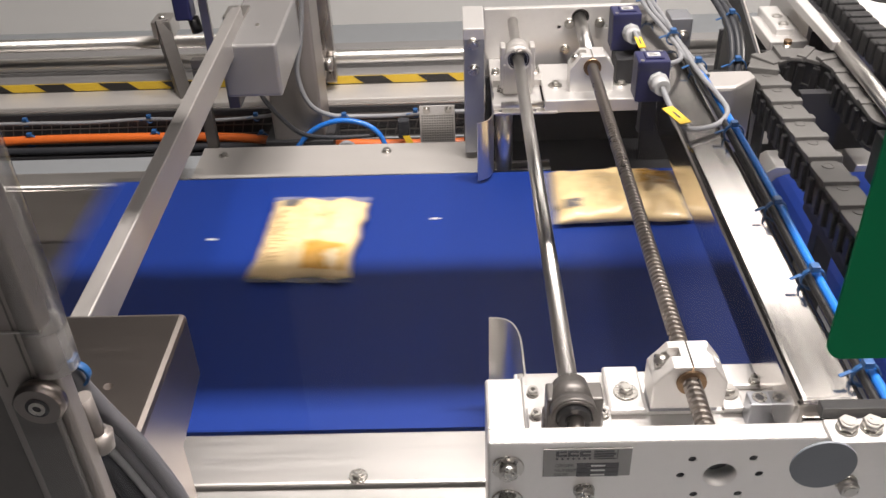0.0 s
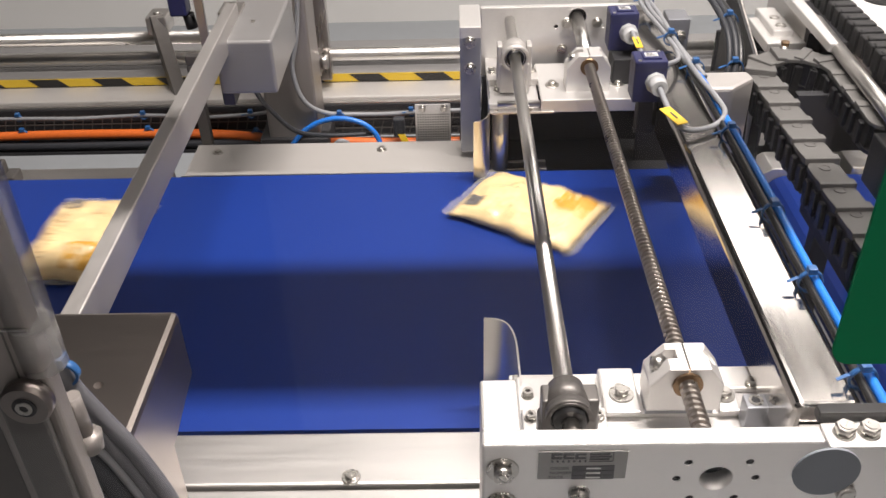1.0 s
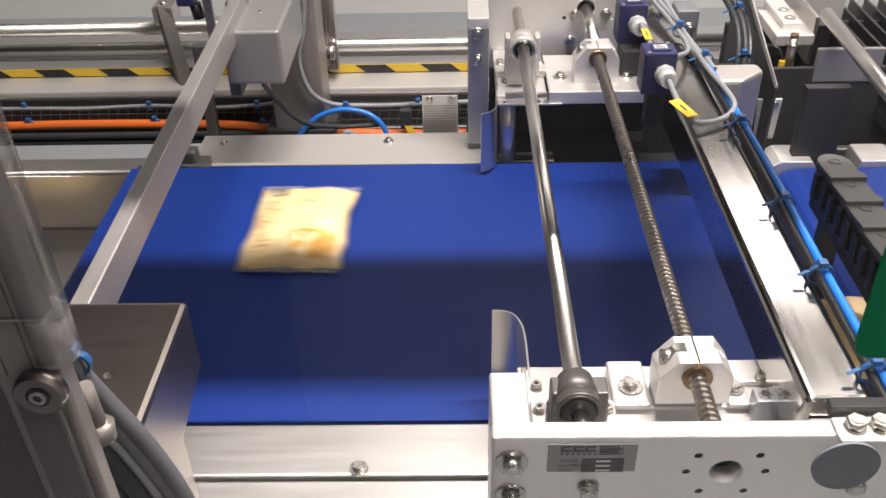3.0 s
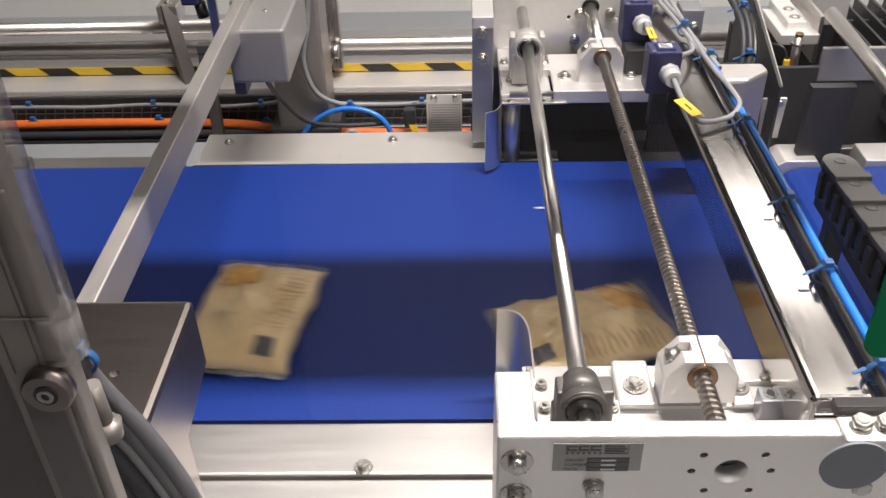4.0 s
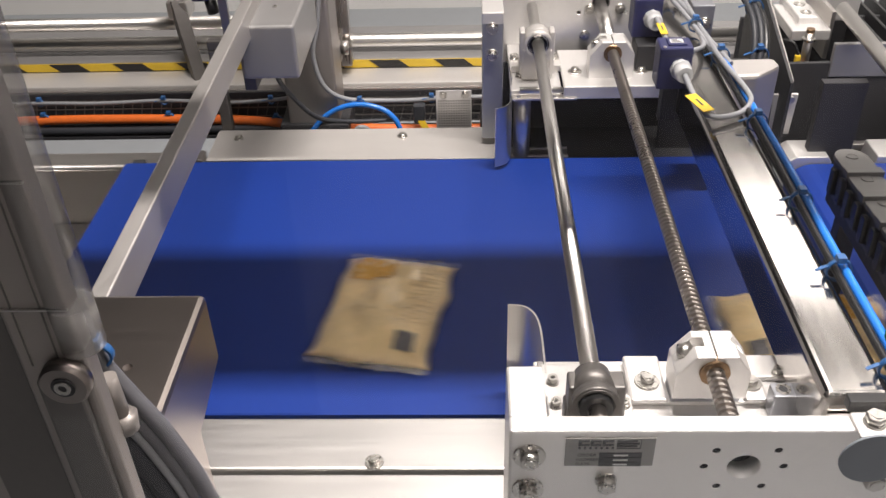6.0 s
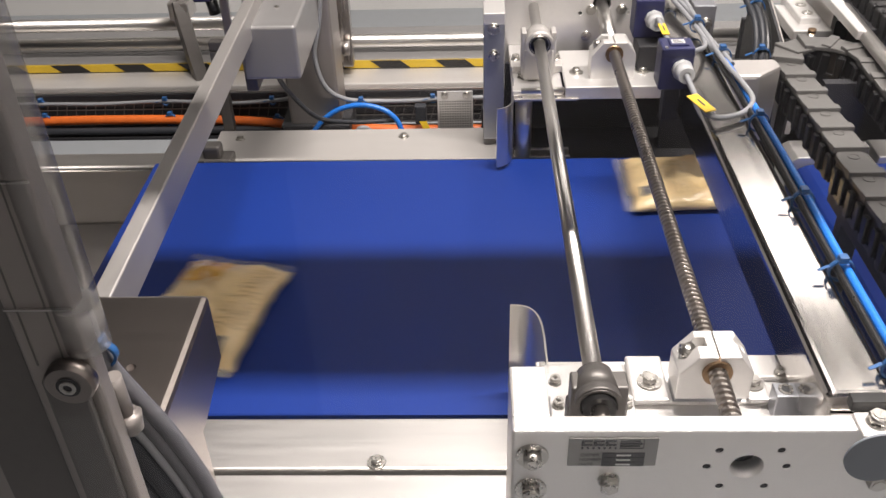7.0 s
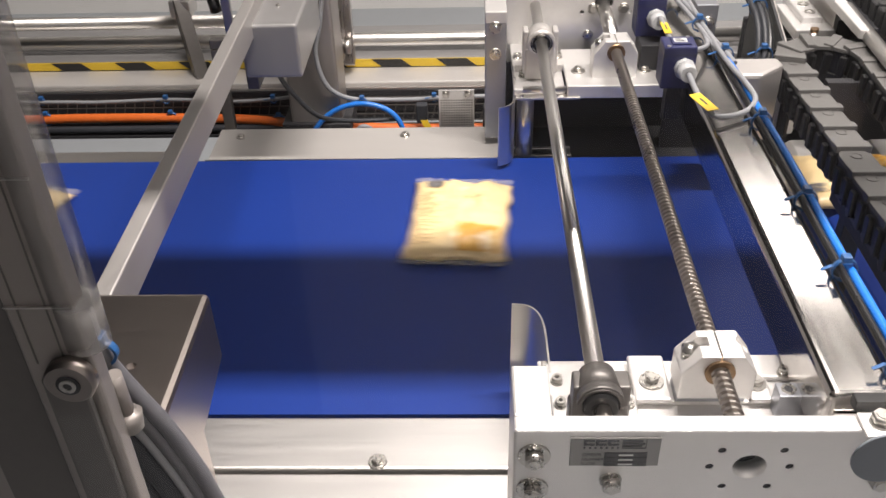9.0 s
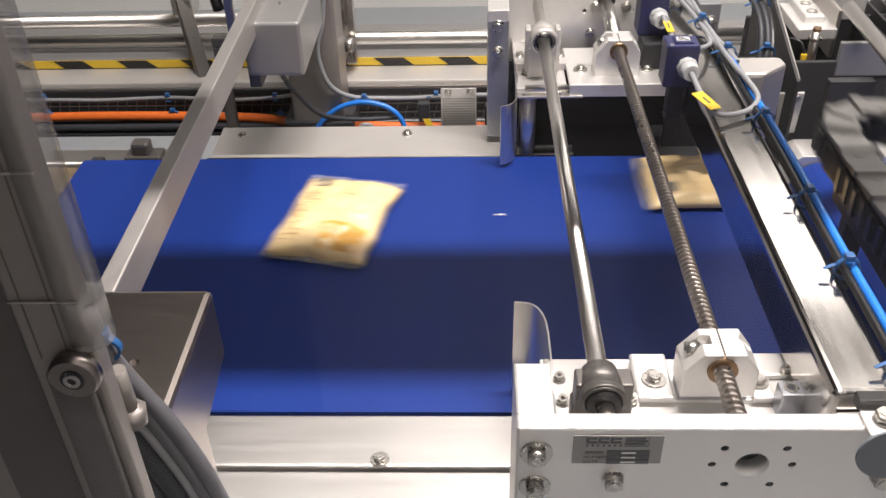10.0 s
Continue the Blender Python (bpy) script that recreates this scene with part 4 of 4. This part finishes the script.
# ---- guard frame by the camera ----
gp = thing("guard_post", -0.26, -0.23, 0.2, "stainless guard post with clear edge strip and clamped hinge disc", "post")
part("post_tube", box(-0.300, -0.2620, -0.211, -0.196, FLOOR_Z, 0.9, 0.003, 3), POSTSTEEL, gp)
part("side_tube", box(-0.42, -0.318, -0.15, -0.10, FLOOR_Z, 0.9, 0.004), POSTSTEEL, gp)
part("hinge_disc", cyl((-0.2735, -0.2120, 0.3085), (-0.2735, -0.2215, 0.3085), 0.0140, 40, bevel=0.0015), SHELL, gp, "polished hinge disc with socket screw")
part("hinge_recess", cyl((-0.2735, -0.2210, 0.3085), (-0.2735, -0.2222, 0.3085), 0.0066, 24), DARK, gp)
part("hinge_screw", ring((-0.2735, -0.2215, 0.3085), (-0.2735, -0.2232, 0.3085), 0.0045, 0.0026, 20), BOLT, gp)
part("hinge_arm", box(-0.2915, -0.2675, -0.2165, -0.2115, 0.05, 0.3075, 0.002), CAST, gp)
part("edge_strip", cyl((-0.2640, -0.204, 0.354), (-0.2640, -0.204, 0.9), 0.0125, 28), CLEARSTRIP, gp, "clear plastic edge strip")
part("strip_end", cyl((-0.2640, -0.204, 0.324), (-0.2640, -0.204, 0.352), 0.0122, 28), CLEARSTRIP, gp)
for z in (0.3545, 0.4320):
    part("strip_joint", box(-0.2985, -0.262, -0.2128, -0.2114, z, z + 0.0010, 0), POLISHED, gp)
for x in (-0.2925, -0.2770):
    part("seam", box(x, x + 0.0007, -0.2118, -0.2108, 0.315, 0.9, 0), CAST, gp)
part("front_plate", box(-0.345, -0.3015, -0.205, -0.200, FLOOR_Z, 0.9, 0.001), CAST, gp)
part("gas_strut", cyl((-0.265, -0.190, 0.286), (-0.264, -0.190, 0.256), 0.0052, 16), POSTSTEEL, gp)
part("strut_ball", cyl((-0.264, -0.188, 0.257), (-0.263, -0.192, 0.240), 0.0088, 20, 0.0075, bevel=0.003), POSTSTEEL, gp)
part("strut_pin", cyl((-0.264, -0.1965, 0.250), (-0.264, -0.1885, 0.250), 0.003, 10), BOLT, gp)
gc = thing("cable_bundle", -0.27, -0.12, 0.15, "grey cables hanging in a bundle from the guard post", "cables")
for dx, dz, r, m in ((0.0, 0.0, 0.0062, SLATECABLE), (-0.007, -0.009, 0.0062, SLATECABLE), (-0.014, -0.018, 0.0048, GREYCABLE), (-0.024, -0.030, 0.0078, DARKCABLE), (-0.036, -0.044, 0.008, DARKCABLE)):
    wire(gc, "cable", [(-0.303 + dx * 0.2, -0.130, 0.30), (-0.303 + dx * 0.3, -0.130, 0.262), (-0.2985 + dx * 0.6, -0.13, 0.240 + dz * 0.5), (-0.2855 + dx * 0.9, -0.13, 0.209 + dz),
                       (-0.2725 + dx, -0.13, 0.180 + dz), (-0.260 + dx, -0.13, 0.142 + dz), (-0.2525 + dx, -0.13, 0.110 + dz), (-0.243 + dx, -0.128, 0.04 + dz), (-0.238 + dx, -0.126, -0.10 + dz)], r, m)
tie(gc, -0.299, -0.131, 0.2500, 0.010)

pane = thing("guard_window", 0.4, -0.30, 0.3, "clear guard window pane in front of the machine", "window")
p = part("glass", box(-0.235, 1.3, -0.297, -0.293, -0.3, 0.9, 0), CLEAR, pane, "clear glass")
p.data.materials.append(GLASS)
for f in p.data.polygons:
    f.material_index = 1 if f.normal.y < -0.5 else 0
p.visible_shadow = False
part("bottom_channel", box(-0.24, 1.3, -0.305, -0.285, -0.33, -0.3, 0.002), STEEL, pane)
for lx in (-0.2, 1.26):
    part("leg", box(lx - 0.02, lx + 0.02, -0.31, -0.28, FLOOR_Z, -0.33, 0.002), STEEL_Z, pane)
sign = thing("safety_sign", 0.2, -0.2985, 0.5, "plain green vinyl sign with rounded corners stuck on the guard pane", "sign")
corner = [(0.118 - 0.008 * math.cos(a), 0.412 - 0.008 * math.sin(a)) for a in (math.pi / 2 * k / 8 for k in range(9))]
part("sign_face", prism(corner + [(0.26, 0.404), (0.26, 0.62), (0.110, 0.62)], "y", -0.2992, -0.2976, 0), GREEN, sign)
part("sign_backing", box(0.114, 0.259, -0.2975, -0.2971, 0.409, 0.619, 0), WHITE, sign)
dot = single("round_sticker", cyl((0.1235, -0.2976, 0.339), (0.1235, -0.2990, 0.339), 0.0148, 40), STICKER, "plain grey round sticker on the guard pane", "sticker")

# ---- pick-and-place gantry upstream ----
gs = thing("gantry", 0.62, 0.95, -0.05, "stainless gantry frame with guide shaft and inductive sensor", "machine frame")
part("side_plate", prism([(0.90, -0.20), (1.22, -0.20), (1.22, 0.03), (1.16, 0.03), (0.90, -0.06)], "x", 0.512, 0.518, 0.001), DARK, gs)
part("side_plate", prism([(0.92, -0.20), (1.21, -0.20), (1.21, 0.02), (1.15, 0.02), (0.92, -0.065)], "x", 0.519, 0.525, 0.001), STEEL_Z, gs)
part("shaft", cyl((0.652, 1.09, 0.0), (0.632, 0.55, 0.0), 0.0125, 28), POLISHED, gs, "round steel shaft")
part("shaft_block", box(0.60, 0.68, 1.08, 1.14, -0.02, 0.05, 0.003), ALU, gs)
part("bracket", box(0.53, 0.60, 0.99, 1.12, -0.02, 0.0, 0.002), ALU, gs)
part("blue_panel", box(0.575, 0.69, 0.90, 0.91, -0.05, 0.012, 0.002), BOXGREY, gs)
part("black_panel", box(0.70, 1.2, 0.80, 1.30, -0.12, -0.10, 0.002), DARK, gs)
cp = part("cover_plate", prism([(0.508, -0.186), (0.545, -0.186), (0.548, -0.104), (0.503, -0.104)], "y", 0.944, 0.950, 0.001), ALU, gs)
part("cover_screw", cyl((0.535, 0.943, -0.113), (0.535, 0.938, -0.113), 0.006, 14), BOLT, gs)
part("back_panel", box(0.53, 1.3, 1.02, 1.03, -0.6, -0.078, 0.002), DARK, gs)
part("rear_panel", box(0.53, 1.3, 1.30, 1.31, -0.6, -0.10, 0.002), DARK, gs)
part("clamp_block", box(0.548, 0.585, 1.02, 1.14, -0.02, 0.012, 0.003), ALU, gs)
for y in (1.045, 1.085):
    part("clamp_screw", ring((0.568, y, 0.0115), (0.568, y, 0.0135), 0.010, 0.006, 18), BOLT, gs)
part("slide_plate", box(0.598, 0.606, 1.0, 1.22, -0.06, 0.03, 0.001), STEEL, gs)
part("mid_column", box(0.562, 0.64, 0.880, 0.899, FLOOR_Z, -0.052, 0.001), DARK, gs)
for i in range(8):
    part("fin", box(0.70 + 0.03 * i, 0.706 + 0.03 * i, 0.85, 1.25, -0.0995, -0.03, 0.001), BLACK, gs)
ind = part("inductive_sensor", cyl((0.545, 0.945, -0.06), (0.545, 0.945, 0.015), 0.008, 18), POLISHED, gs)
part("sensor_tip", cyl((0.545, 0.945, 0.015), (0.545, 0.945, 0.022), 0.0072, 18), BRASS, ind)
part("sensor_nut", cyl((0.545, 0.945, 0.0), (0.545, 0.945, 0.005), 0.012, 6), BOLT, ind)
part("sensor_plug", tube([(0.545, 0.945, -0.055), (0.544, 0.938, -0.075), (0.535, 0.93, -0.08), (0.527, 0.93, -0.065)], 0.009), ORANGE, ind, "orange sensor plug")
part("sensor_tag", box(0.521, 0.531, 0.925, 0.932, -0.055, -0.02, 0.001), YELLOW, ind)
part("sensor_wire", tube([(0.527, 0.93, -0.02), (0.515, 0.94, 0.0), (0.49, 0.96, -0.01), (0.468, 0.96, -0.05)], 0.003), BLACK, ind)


# the upper fittings, scaled by 1.08 about the camera's eye to fit its view
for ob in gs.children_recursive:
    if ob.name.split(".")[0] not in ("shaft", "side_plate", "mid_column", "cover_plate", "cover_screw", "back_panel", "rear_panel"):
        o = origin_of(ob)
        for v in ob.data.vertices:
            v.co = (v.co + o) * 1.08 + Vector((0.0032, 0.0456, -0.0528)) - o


def link(parent, c, heading):
    """One link of an energy chain lying on its side: two eyed plates and a web between."""
    w, l, h = 0.026, 0.0575, 0.056
    outline = [(l / 2 - 0.006 + 0.028 * math.cos(a), w * 0.93 * math.sin(a)) for a in (math.radians(k) for k in range(-90, 91, 15))] + [(-l / 2, w * 0.93), (-l / 2, -w * 0.93)]
    hump = box(-l / 2 - 0.001, -l / 2 + 0.016, -w, w, -0.008, 0.0030, 0.0012)
    teeth = [box(x, x + 0.014, s * w - 0.004, s * w + 0.004, -h + 0.004, -0.012, 0.002) for s in (-1, 1) for x in (-l / 2, 0.004)]
    top = joined(prism(outline, "z", -0.007, 0.0, 0.001), hump,
                 ring((l / 2 - 0.004, 0, -0.0004), (l / 2 - 0.004, 0, 0.0012), 0.0088, 0.0068, 18), cyl((l / 2 - 0.004, 0, -0.0004), (l / 2 - 0.004, 0, 0.0007), 0.0060, 16))
    sides = joined(prism(outline, "z", -h, -h + 0.007, 0.001), *teeth,
                   box(-l / 2 - 0.002, l / 2 + 0.004, w * 0.5, w * 0.8, -h + 0.007, -0.0075, 0.001), box(-l / 2 - 0.002, l / 2 + 0.004, -w * 0.8, -w * 0.5, -h + 0.007, -0.0075, 0.001))
    m = Matrix.Translation(c) @ Matrix.Rotation(heading, 4, "Z") @ Matrix.Rotation(math.radians(3.5), 4, "Y")
    for bm in (top, sides):
        bmesh.ops.transform(bm, matrix=m, verts=bm.verts[:])
    ob = part("chain_link", top, CHAIN, parent)
    part("link_web", sides, BLACK, ob, "ribbed side web, black in place of shade")
    return ob


CZ, PITCH = -0.02, 0.0618
low = thing("energy_chain", 0.50, 0.38, CZ, "charcoal plastic energy chain lying along the infeed", "chain", "energy chains")
for i in range(7):
    link(low, (0.499, 0.5526 - PITCH * i, CZ), math.radians(90))
part("chain_channel", box(0.479, 0.523, 0.12, 0.585, -0.10, CZ - 0.058, 0.002), DARK, low)
for ly in (0.13, 0.54):
    part("bracket", box(0.485, 0.515, ly - 0.012, ly + 0.012, -0.31, -0.10, 0.002), DARK, low)

LOOP, FAR = (0.57, 0.905, CZ), 0.085
loop = thing("energy_chain", *LOOP, "charcoal plastic energy chain bent round in a loop", "chain", "energy chains")
for k in range(5):
    link(loop, (0.501, 0.661 + FAR - 0.122 + PITCH * k, CZ), math.radians(90))
for k in range(5):
    a = math.radians(180 - 18 - 36 * k)
    link(loop, (0.570 + 0.069 * math.cos(a), 0.822 + FAR + 0.069 * math.sin(a), CZ + (0.0026 if k % 2 else 0.004)), a - math.pi / 2)
for y in (0.785, 0.724, 0.663):
    link(loop, (0.639, y + FAR, CZ + 0.0032), math.radians(-90))
part("chain_bracket", box(0.612, 0.69, 0.60, 0.69, CZ - 0.09, CZ - 0.004, 0.004), BLACK, loop)
part("tie_wrap", ring((0.680, 0.632, CZ - 0.02), (0.680, 0.644, CZ - 0.02), 0.018, 0.015, 16), TIE, loop)
wire(loop, "cable", [(0.672, 0.66, CZ - 0.012), (0.680, 0.638, CZ - 0.02), (0.70, 0.615, CZ - 0.03), (0.76, 0.61, CZ - 0.03)], 0.008, GREYCABLE)
wire(loop, "cable", [(0.672, 0.66, CZ - 0.03), (0.680, 0.638, CZ - 0.038), (0.70, 0.615, CZ - 0.048), (0.76, 0.61, CZ - 0.048)], 0.008, GREYCABLE)

CARRIAGE = (0.75, 1.05, 0.0)
car = thing("gantry_carriage", *CARRIAGE, "moving gantry carriage with white plate and black drag links", "carriage")
part("slide_rail", box(0.628, 0.652, 0.955, 1.26, -0.005, 0.012, 0.002), ALU, car)
part("slide_web", box(0.653, 0.70, 1.0, 1.26, -0.014, -0.004, 0.002), DARK, car)
part("white_plate", box(0.735, 1.0, 0.90, 1.22, 0.010, 0.016, 0.001), WHITE, car, "white plate")
part("black_cup", ring((0.80, 1.16, 0.016), (0.80, 1.16, 0.05), 0.04, 0.032, 28), BLACK, car)
for i in range(15):
    bm = joined(box(-0.024, 0.024, -0.013, 0.013, 0.0, 0.040, 0.003), box(-0.019, 0.019, -0.018, 0.0, 0.006, 0.042, 0.003))
    bmesh.ops.transform(bm, matrix=Matrix.Translation((0.703, 1.31 - 0.033 * i, -0.012)), verts=bm.verts[:])
    part("drag_link", bm, BLACK, car)
part("under_arm", box(0.66, 1.6, 1.22, 1.29, -0.06, -0.014, 0.003), DARK, car)

# ---- cheese bags ----


def bag_mesh(L=0.226, W=0.170, H=0.040, seed=1):
    """A pillow bag: puffed, creased, closed along both ends."""
    bm = bmesh.new()
    nx, ny = 36, 26
    rnd = Vector((seed * 3.7, seed * 1.3, seed * 7.1))

    def puff(u, v):
        e = max(0.0, (1 - abs(u) ** 3.2)) ** 0.55 * max(0.0, (1 - abs(v) ** 2.8)) ** 0.55
        p = Vector((u * 3.2, v * 2.4, 0)) + rnd
        lump = 0.80 + 0.30 * noise.noise(p) + 0.17 * noise.noise(p * 2.7) + 0.12 * noise.noise(p * 5.5)
        crease = -0.16 * max(0, 1 - abs(noise.noise(p * 1.4 + Vector((9, 2, 4)))) * 8)
        return e * max(0.12, lump + crease * e)
    grid = {}
    for side in (0, 1):
        for i in range(nx + 1):
            for j in range(ny + 1):
                u, v = 2 * i / nx - 1, 2 * j / ny - 1
                edge = abs(u) == 1 or abs(v) == 1
                if side and edge:
                    grid[1, i, j] = grid[0, i, j]
                    continue
                wob = 0.007 * noise.noise(Vector((u * 2.6, v * 2.6, seed)))
                tuck = 1 - 0.045 * (1 - abs(u) ** 2)
                z = 0.007 + (puff(u, v) * H * 0.82 if side == 0 else -0.006 * min(1, puff(u, v)))
                grid[side, i, j] = bm.verts.new((u * L / 2 + wob, v * W / 2 * tuck + wob, z))
    for side in (0, 1):
        for i in range(nx):
            for j in range(ny):
                q = [grid[side, i, j], grid[side, i + 1, j], grid[side, i + 1, j + 1], grid[side, i, j + 1]]
                bm.faces.new(q if side == 0 else q[::-1]).smooth = True

    def height(u, v):
        """The upper face between its grid points."""
        a, b = min(nx - 1e-6, (u + 1) / 2 * nx), min(ny - 1e-6, (v + 1) / 2 * ny)
        i, j = int(a), int(b)
        a, b = a - i, b - j
        z = [[0.007 + puff(2 * (i + k) / nx - 1, 2 * (j + m) / ny - 1) * H * 0.82 for m in (0, 1)] for k in (0, 1)]
        return (z[0][0] * (1 - b) + z[0][1] * b) * (1 - a) + (z[1][0] * (1 - b) + z[1][1] * b) * a
    return bm, height, (L, W, H)


def patch(shape, u0, u1, v0, v1, lift=0.0009, n=18):
    """A printed patch that follows the bag's upper face."""
    bm0, height, (L, W, H) = shape
    bm = bmesh.new()
    g = [[bm.verts.new((u * L / 2, v * W / 2 * (1 - 0.045 * (1 - u * u)), height(u, v) + lift))
          for v in (v0 + (v1 - v0) * j / n for j in range(n + 1))] for u in (u0 + (u1 - u0) * i / n for i in range(n + 1))]
    for i in range(n):
        for j in range(n):
            bm.faces.new((g[i][j], g[i + 1][j], g[i + 1][j + 1], g[i][j + 1])).smooth = True
    return bm


def seal_mesh(x, s, W=0.170, seed=1):
    bm = bmesh.new()
    n = 44
    rows = []
    for k, (off, z) in enumerate(((0, 0.0085), (0.006, 0.008), (0.0125, 0.009))):
        rows.append([bm.verts.new((x + s * (off + (0.0012 if j % 2 else 0) * (k == 2)), -W / 2 + W * j / n,
                                   z + 0.004 * noise.noise(Vector((j * 0.16, k * 0.5, seed * 5.0 + x))) + 0.002 * k * noise.noise(Vector((j * 0.4, seed, k))))) for j in range(n + 1)])
    for a, b in zip(rows, rows[1:]):
        for j in range(n):
            bm.faces.new((a[j], a[j + 1], b[j + 1], b[j]) if s > 0 else (b[j], b[j + 1], a[j + 1], a[j])).smooth = True
    return bm


def bag(seed):
    ob = thing("cheese_bag", 0, 0, 0, "pillow bag of grated pale yellow cheese riding on the blue belt", "bag", "bags on the conveyor")
    shape = bag_mesh(seed=seed)
    body = part("pouch", shape[0], FILM, ob)
    part("window", patch(shape, 0.36, 0.90, 0.02, 0.84), FILMO, body, "clear window showing orange cheese")
    part("code_patch", patch(shape, -0.86, -0.60, -0.72, -0.40, 0.0016, 24), CODE, body, "grey printed code")
    for i in range(15):
        part("print_line", patch(shape, -0.42 + 0.085 * i, -0.395 + 0.085 * i, -0.84, -0.36 - 0.07 * (i * 7 % 3), 0.0008, 10), PRINT, body)
    part("print_line", patch(shape, -0.30, -0.27, 0.1, 0.45, 0.0008, 8), PRINT, body)
    part("seal", seal_mesh(-0.1125, -1, seed=seed), SEAL, ob, "clear crimped film seal")
    part("seal", seal_mesh(0.1125, 1, seed=seed), SEAL, ob, "clear crimped film seal")
    return ob


def crumb(seed):
    bm = bmesh.new()
    bmesh.ops.create_icosphere(bm, subdivisions=1, radius=0.0035)
    for v in bm.verts:
        v.co = Vector((v.co.x * 2.4, v.co.y * 0.8, v.co.z * 0.5)) * (1 + 0.4 * noise.noise(v.co * 300 + Vector((seed, 0, 0))))
        v.co.z += 0.0016
    return single("cheese_crumb", bm, WHITE, "small pale shred of cheese lying on the belt", "crumb", "crumbs on the belt")


# ---- what moves ----
NOSE_KEYS = [(0.0, -0.70), (0.12, -1.02), (1.5, -1.02), (1.8, -0.93), (2.1, -0.92), (2.5, -0.80), (2.7, -0.77), (3.1, -0.648), (3.82, -0.648), (3.95, -1.02), (5.2, -1.02), (5.5, -0.90),
             (5.75, -0.80), (6.3, -0.648), (7.68, -0.648), (7.86, -1.02), (9.3, -1.02), (9.7, -0.87), (10.0, -0.79)]
# when each bag stands turned behind its blade, its lane, and how far it stays askew
BAGS = [(-0.235, "far", -3), (0.40, "far", -4), (1.21, "far", -14), (1.978, "far", 1), (2.745, "far", -2), (3.68, "near", -8), (4.28, "near", -17), (5.05, "near", 2),
        (5.86, "near", -10), (6.60, "near", -12), (7.525, "far", -2), (8.20, "far", -14), (8.985, "far", -13), (9.772, "far", -12), (10.545, "far", -8)]
FAR_WAY = [(-0.71, 0.545, 0.780, 0), (-0.52, 0.325, 0.780, 0), (-0.4, 0.235, 0.780, 0), (-0.3, 0.135, 0.774, -5), (-0.2, 0.080, 0.737, -36), (-0.1, 0.024, 0.695, -66), (0.0, -0.062, 0.672, -86), (0.1, -0.156, 0.672, -90)]
NEAR_WAY = [(-0.45, 0.264, 0.383, 0), (-0.35, 0.165, 0.382, 4), (-0.25, 0.105, 0.412, 22), (-0.15, 0.056, 0.427, 54), (-0.05, -0.013, 0.438, 82), (0.05, -0.094, 0.441, 88), (0.15, -0.186, 0.442, 90)]


def between(keys, t):
    if t <= keys[0][0]:
        return list(keys[0][1:])
    for a, b in zip(keys, keys[1:]):
        if t <= b[0]:
            k = (t - a[0]) / (b[0] - a[0])
            return [p + (q - p) * k for p, q in zip(a[1:], b[1:])]
    return list(keys[-1][1:])


def bag_rows(when, lane, skew):
    way = FAR_WAY if lane == "far" else NEAR_WAY
    rows, fallen = [], None
    for i in range(101):
        t = i / 10
        tau = t - when
        x, y, a = between(way, tau)
        if tau < way[0][0]:
            x += way[0][0] - tau
            x = x if x < 1.2 else 1.2 + 0.36 * (x - 1.2)
        if tau > way[-1][0]:
            x -= 1.01 * (tau - way[-1][0])
        a += skew * min(1, max(0, (tau + 0.15) / 0.3))
        z, dip = BELT_Z + 0.0018, 0.0
        if fallen is None and x < between(NOSE_KEYS, t)[0] - 0.01:
            fallen = (t, x)
        if fallen is not None:
            s = t - fallen[0]
            x = fallen[1] - (0.8 * s if s < 0.12 else 0.096 + 0.36 * (s - 0.12))
            z = max(-0.364, BELT_Z - 0.03 - 4.9 * (s + 0.05) ** 2)
            dip = -8 if z > -0.36 else 0
        rows.append((t, pose(x, y, z, 0, dip, a)))
    return rows


CRUMBS = [(0.0, -0.464, 0.684), (0.0, -0.085, 0.732), (2.5, -0.195, 0.706), (4.5, -0.406, 0.731), (5.5, -0.246, 0.633), (10.0, -0.012, 0.693), (8.5, -0.36, 0.71)]


def crumb_pose(t, when, x0, y):
    x = x0 - 0.98 * (t - when)
    x = x if x < 1.2 else 1.2 + 0.36 * (x - 1.2)
    edge = between(NOSE_KEYS, t)[0]
    return pose(x, y, BELT_Z + 0.0006) if x > edge else pose(max(-4.3, edge - 0.05 + 0.36 * (x - edge)), y, -0.3645)


def motions():
    walk(nose, [(t, pose(x, 0.56, BELT_Z)) for t, x in NOSE_KEYS])
    away = [(0.0, 0), (2.05, 0), (2.15, 0.03), (2.3, 0.12), (2.45, 0.178), (2.6, 0.183), (5.7, 0.183), (6.1, 0.165), (6.5, 0.02), (6.7, 0.0), (9.75, 0.0), (9.85, 0.015), (10.0, 0.075)]
    walk(car, [(t, pose(CARRIAGE[0] + 2.2 * k, CARRIAGE[1] - 1.6 * k, CARRIAGE[2])) for t, k in away])
    walk(loop, [(t, pose(LOOP[0], LOOP[1] - 3.4 * k, LOOP[2])) for t, k in away])
    for ob, (when, x0, y) in zip(crumbs, CRUMBS):
        walk(ob, [(i / 10, crumb_pose(i / 10, when, x0, y)) for i in range(101)])
    for ob, (when, lane, skew) in zip(bags, BAGS):
        walk(ob, bag_rows(when, lane, skew))


crumbs = [crumb(k) for k in range(len(CRUMBS))]
originals = [bag(s) for s in (1, 2, 3)]
bags = originals + [copy_thing(originals[i % 3], pose(0, 0, 0)) for i in range(len(BAGS) - 3)]
motions()
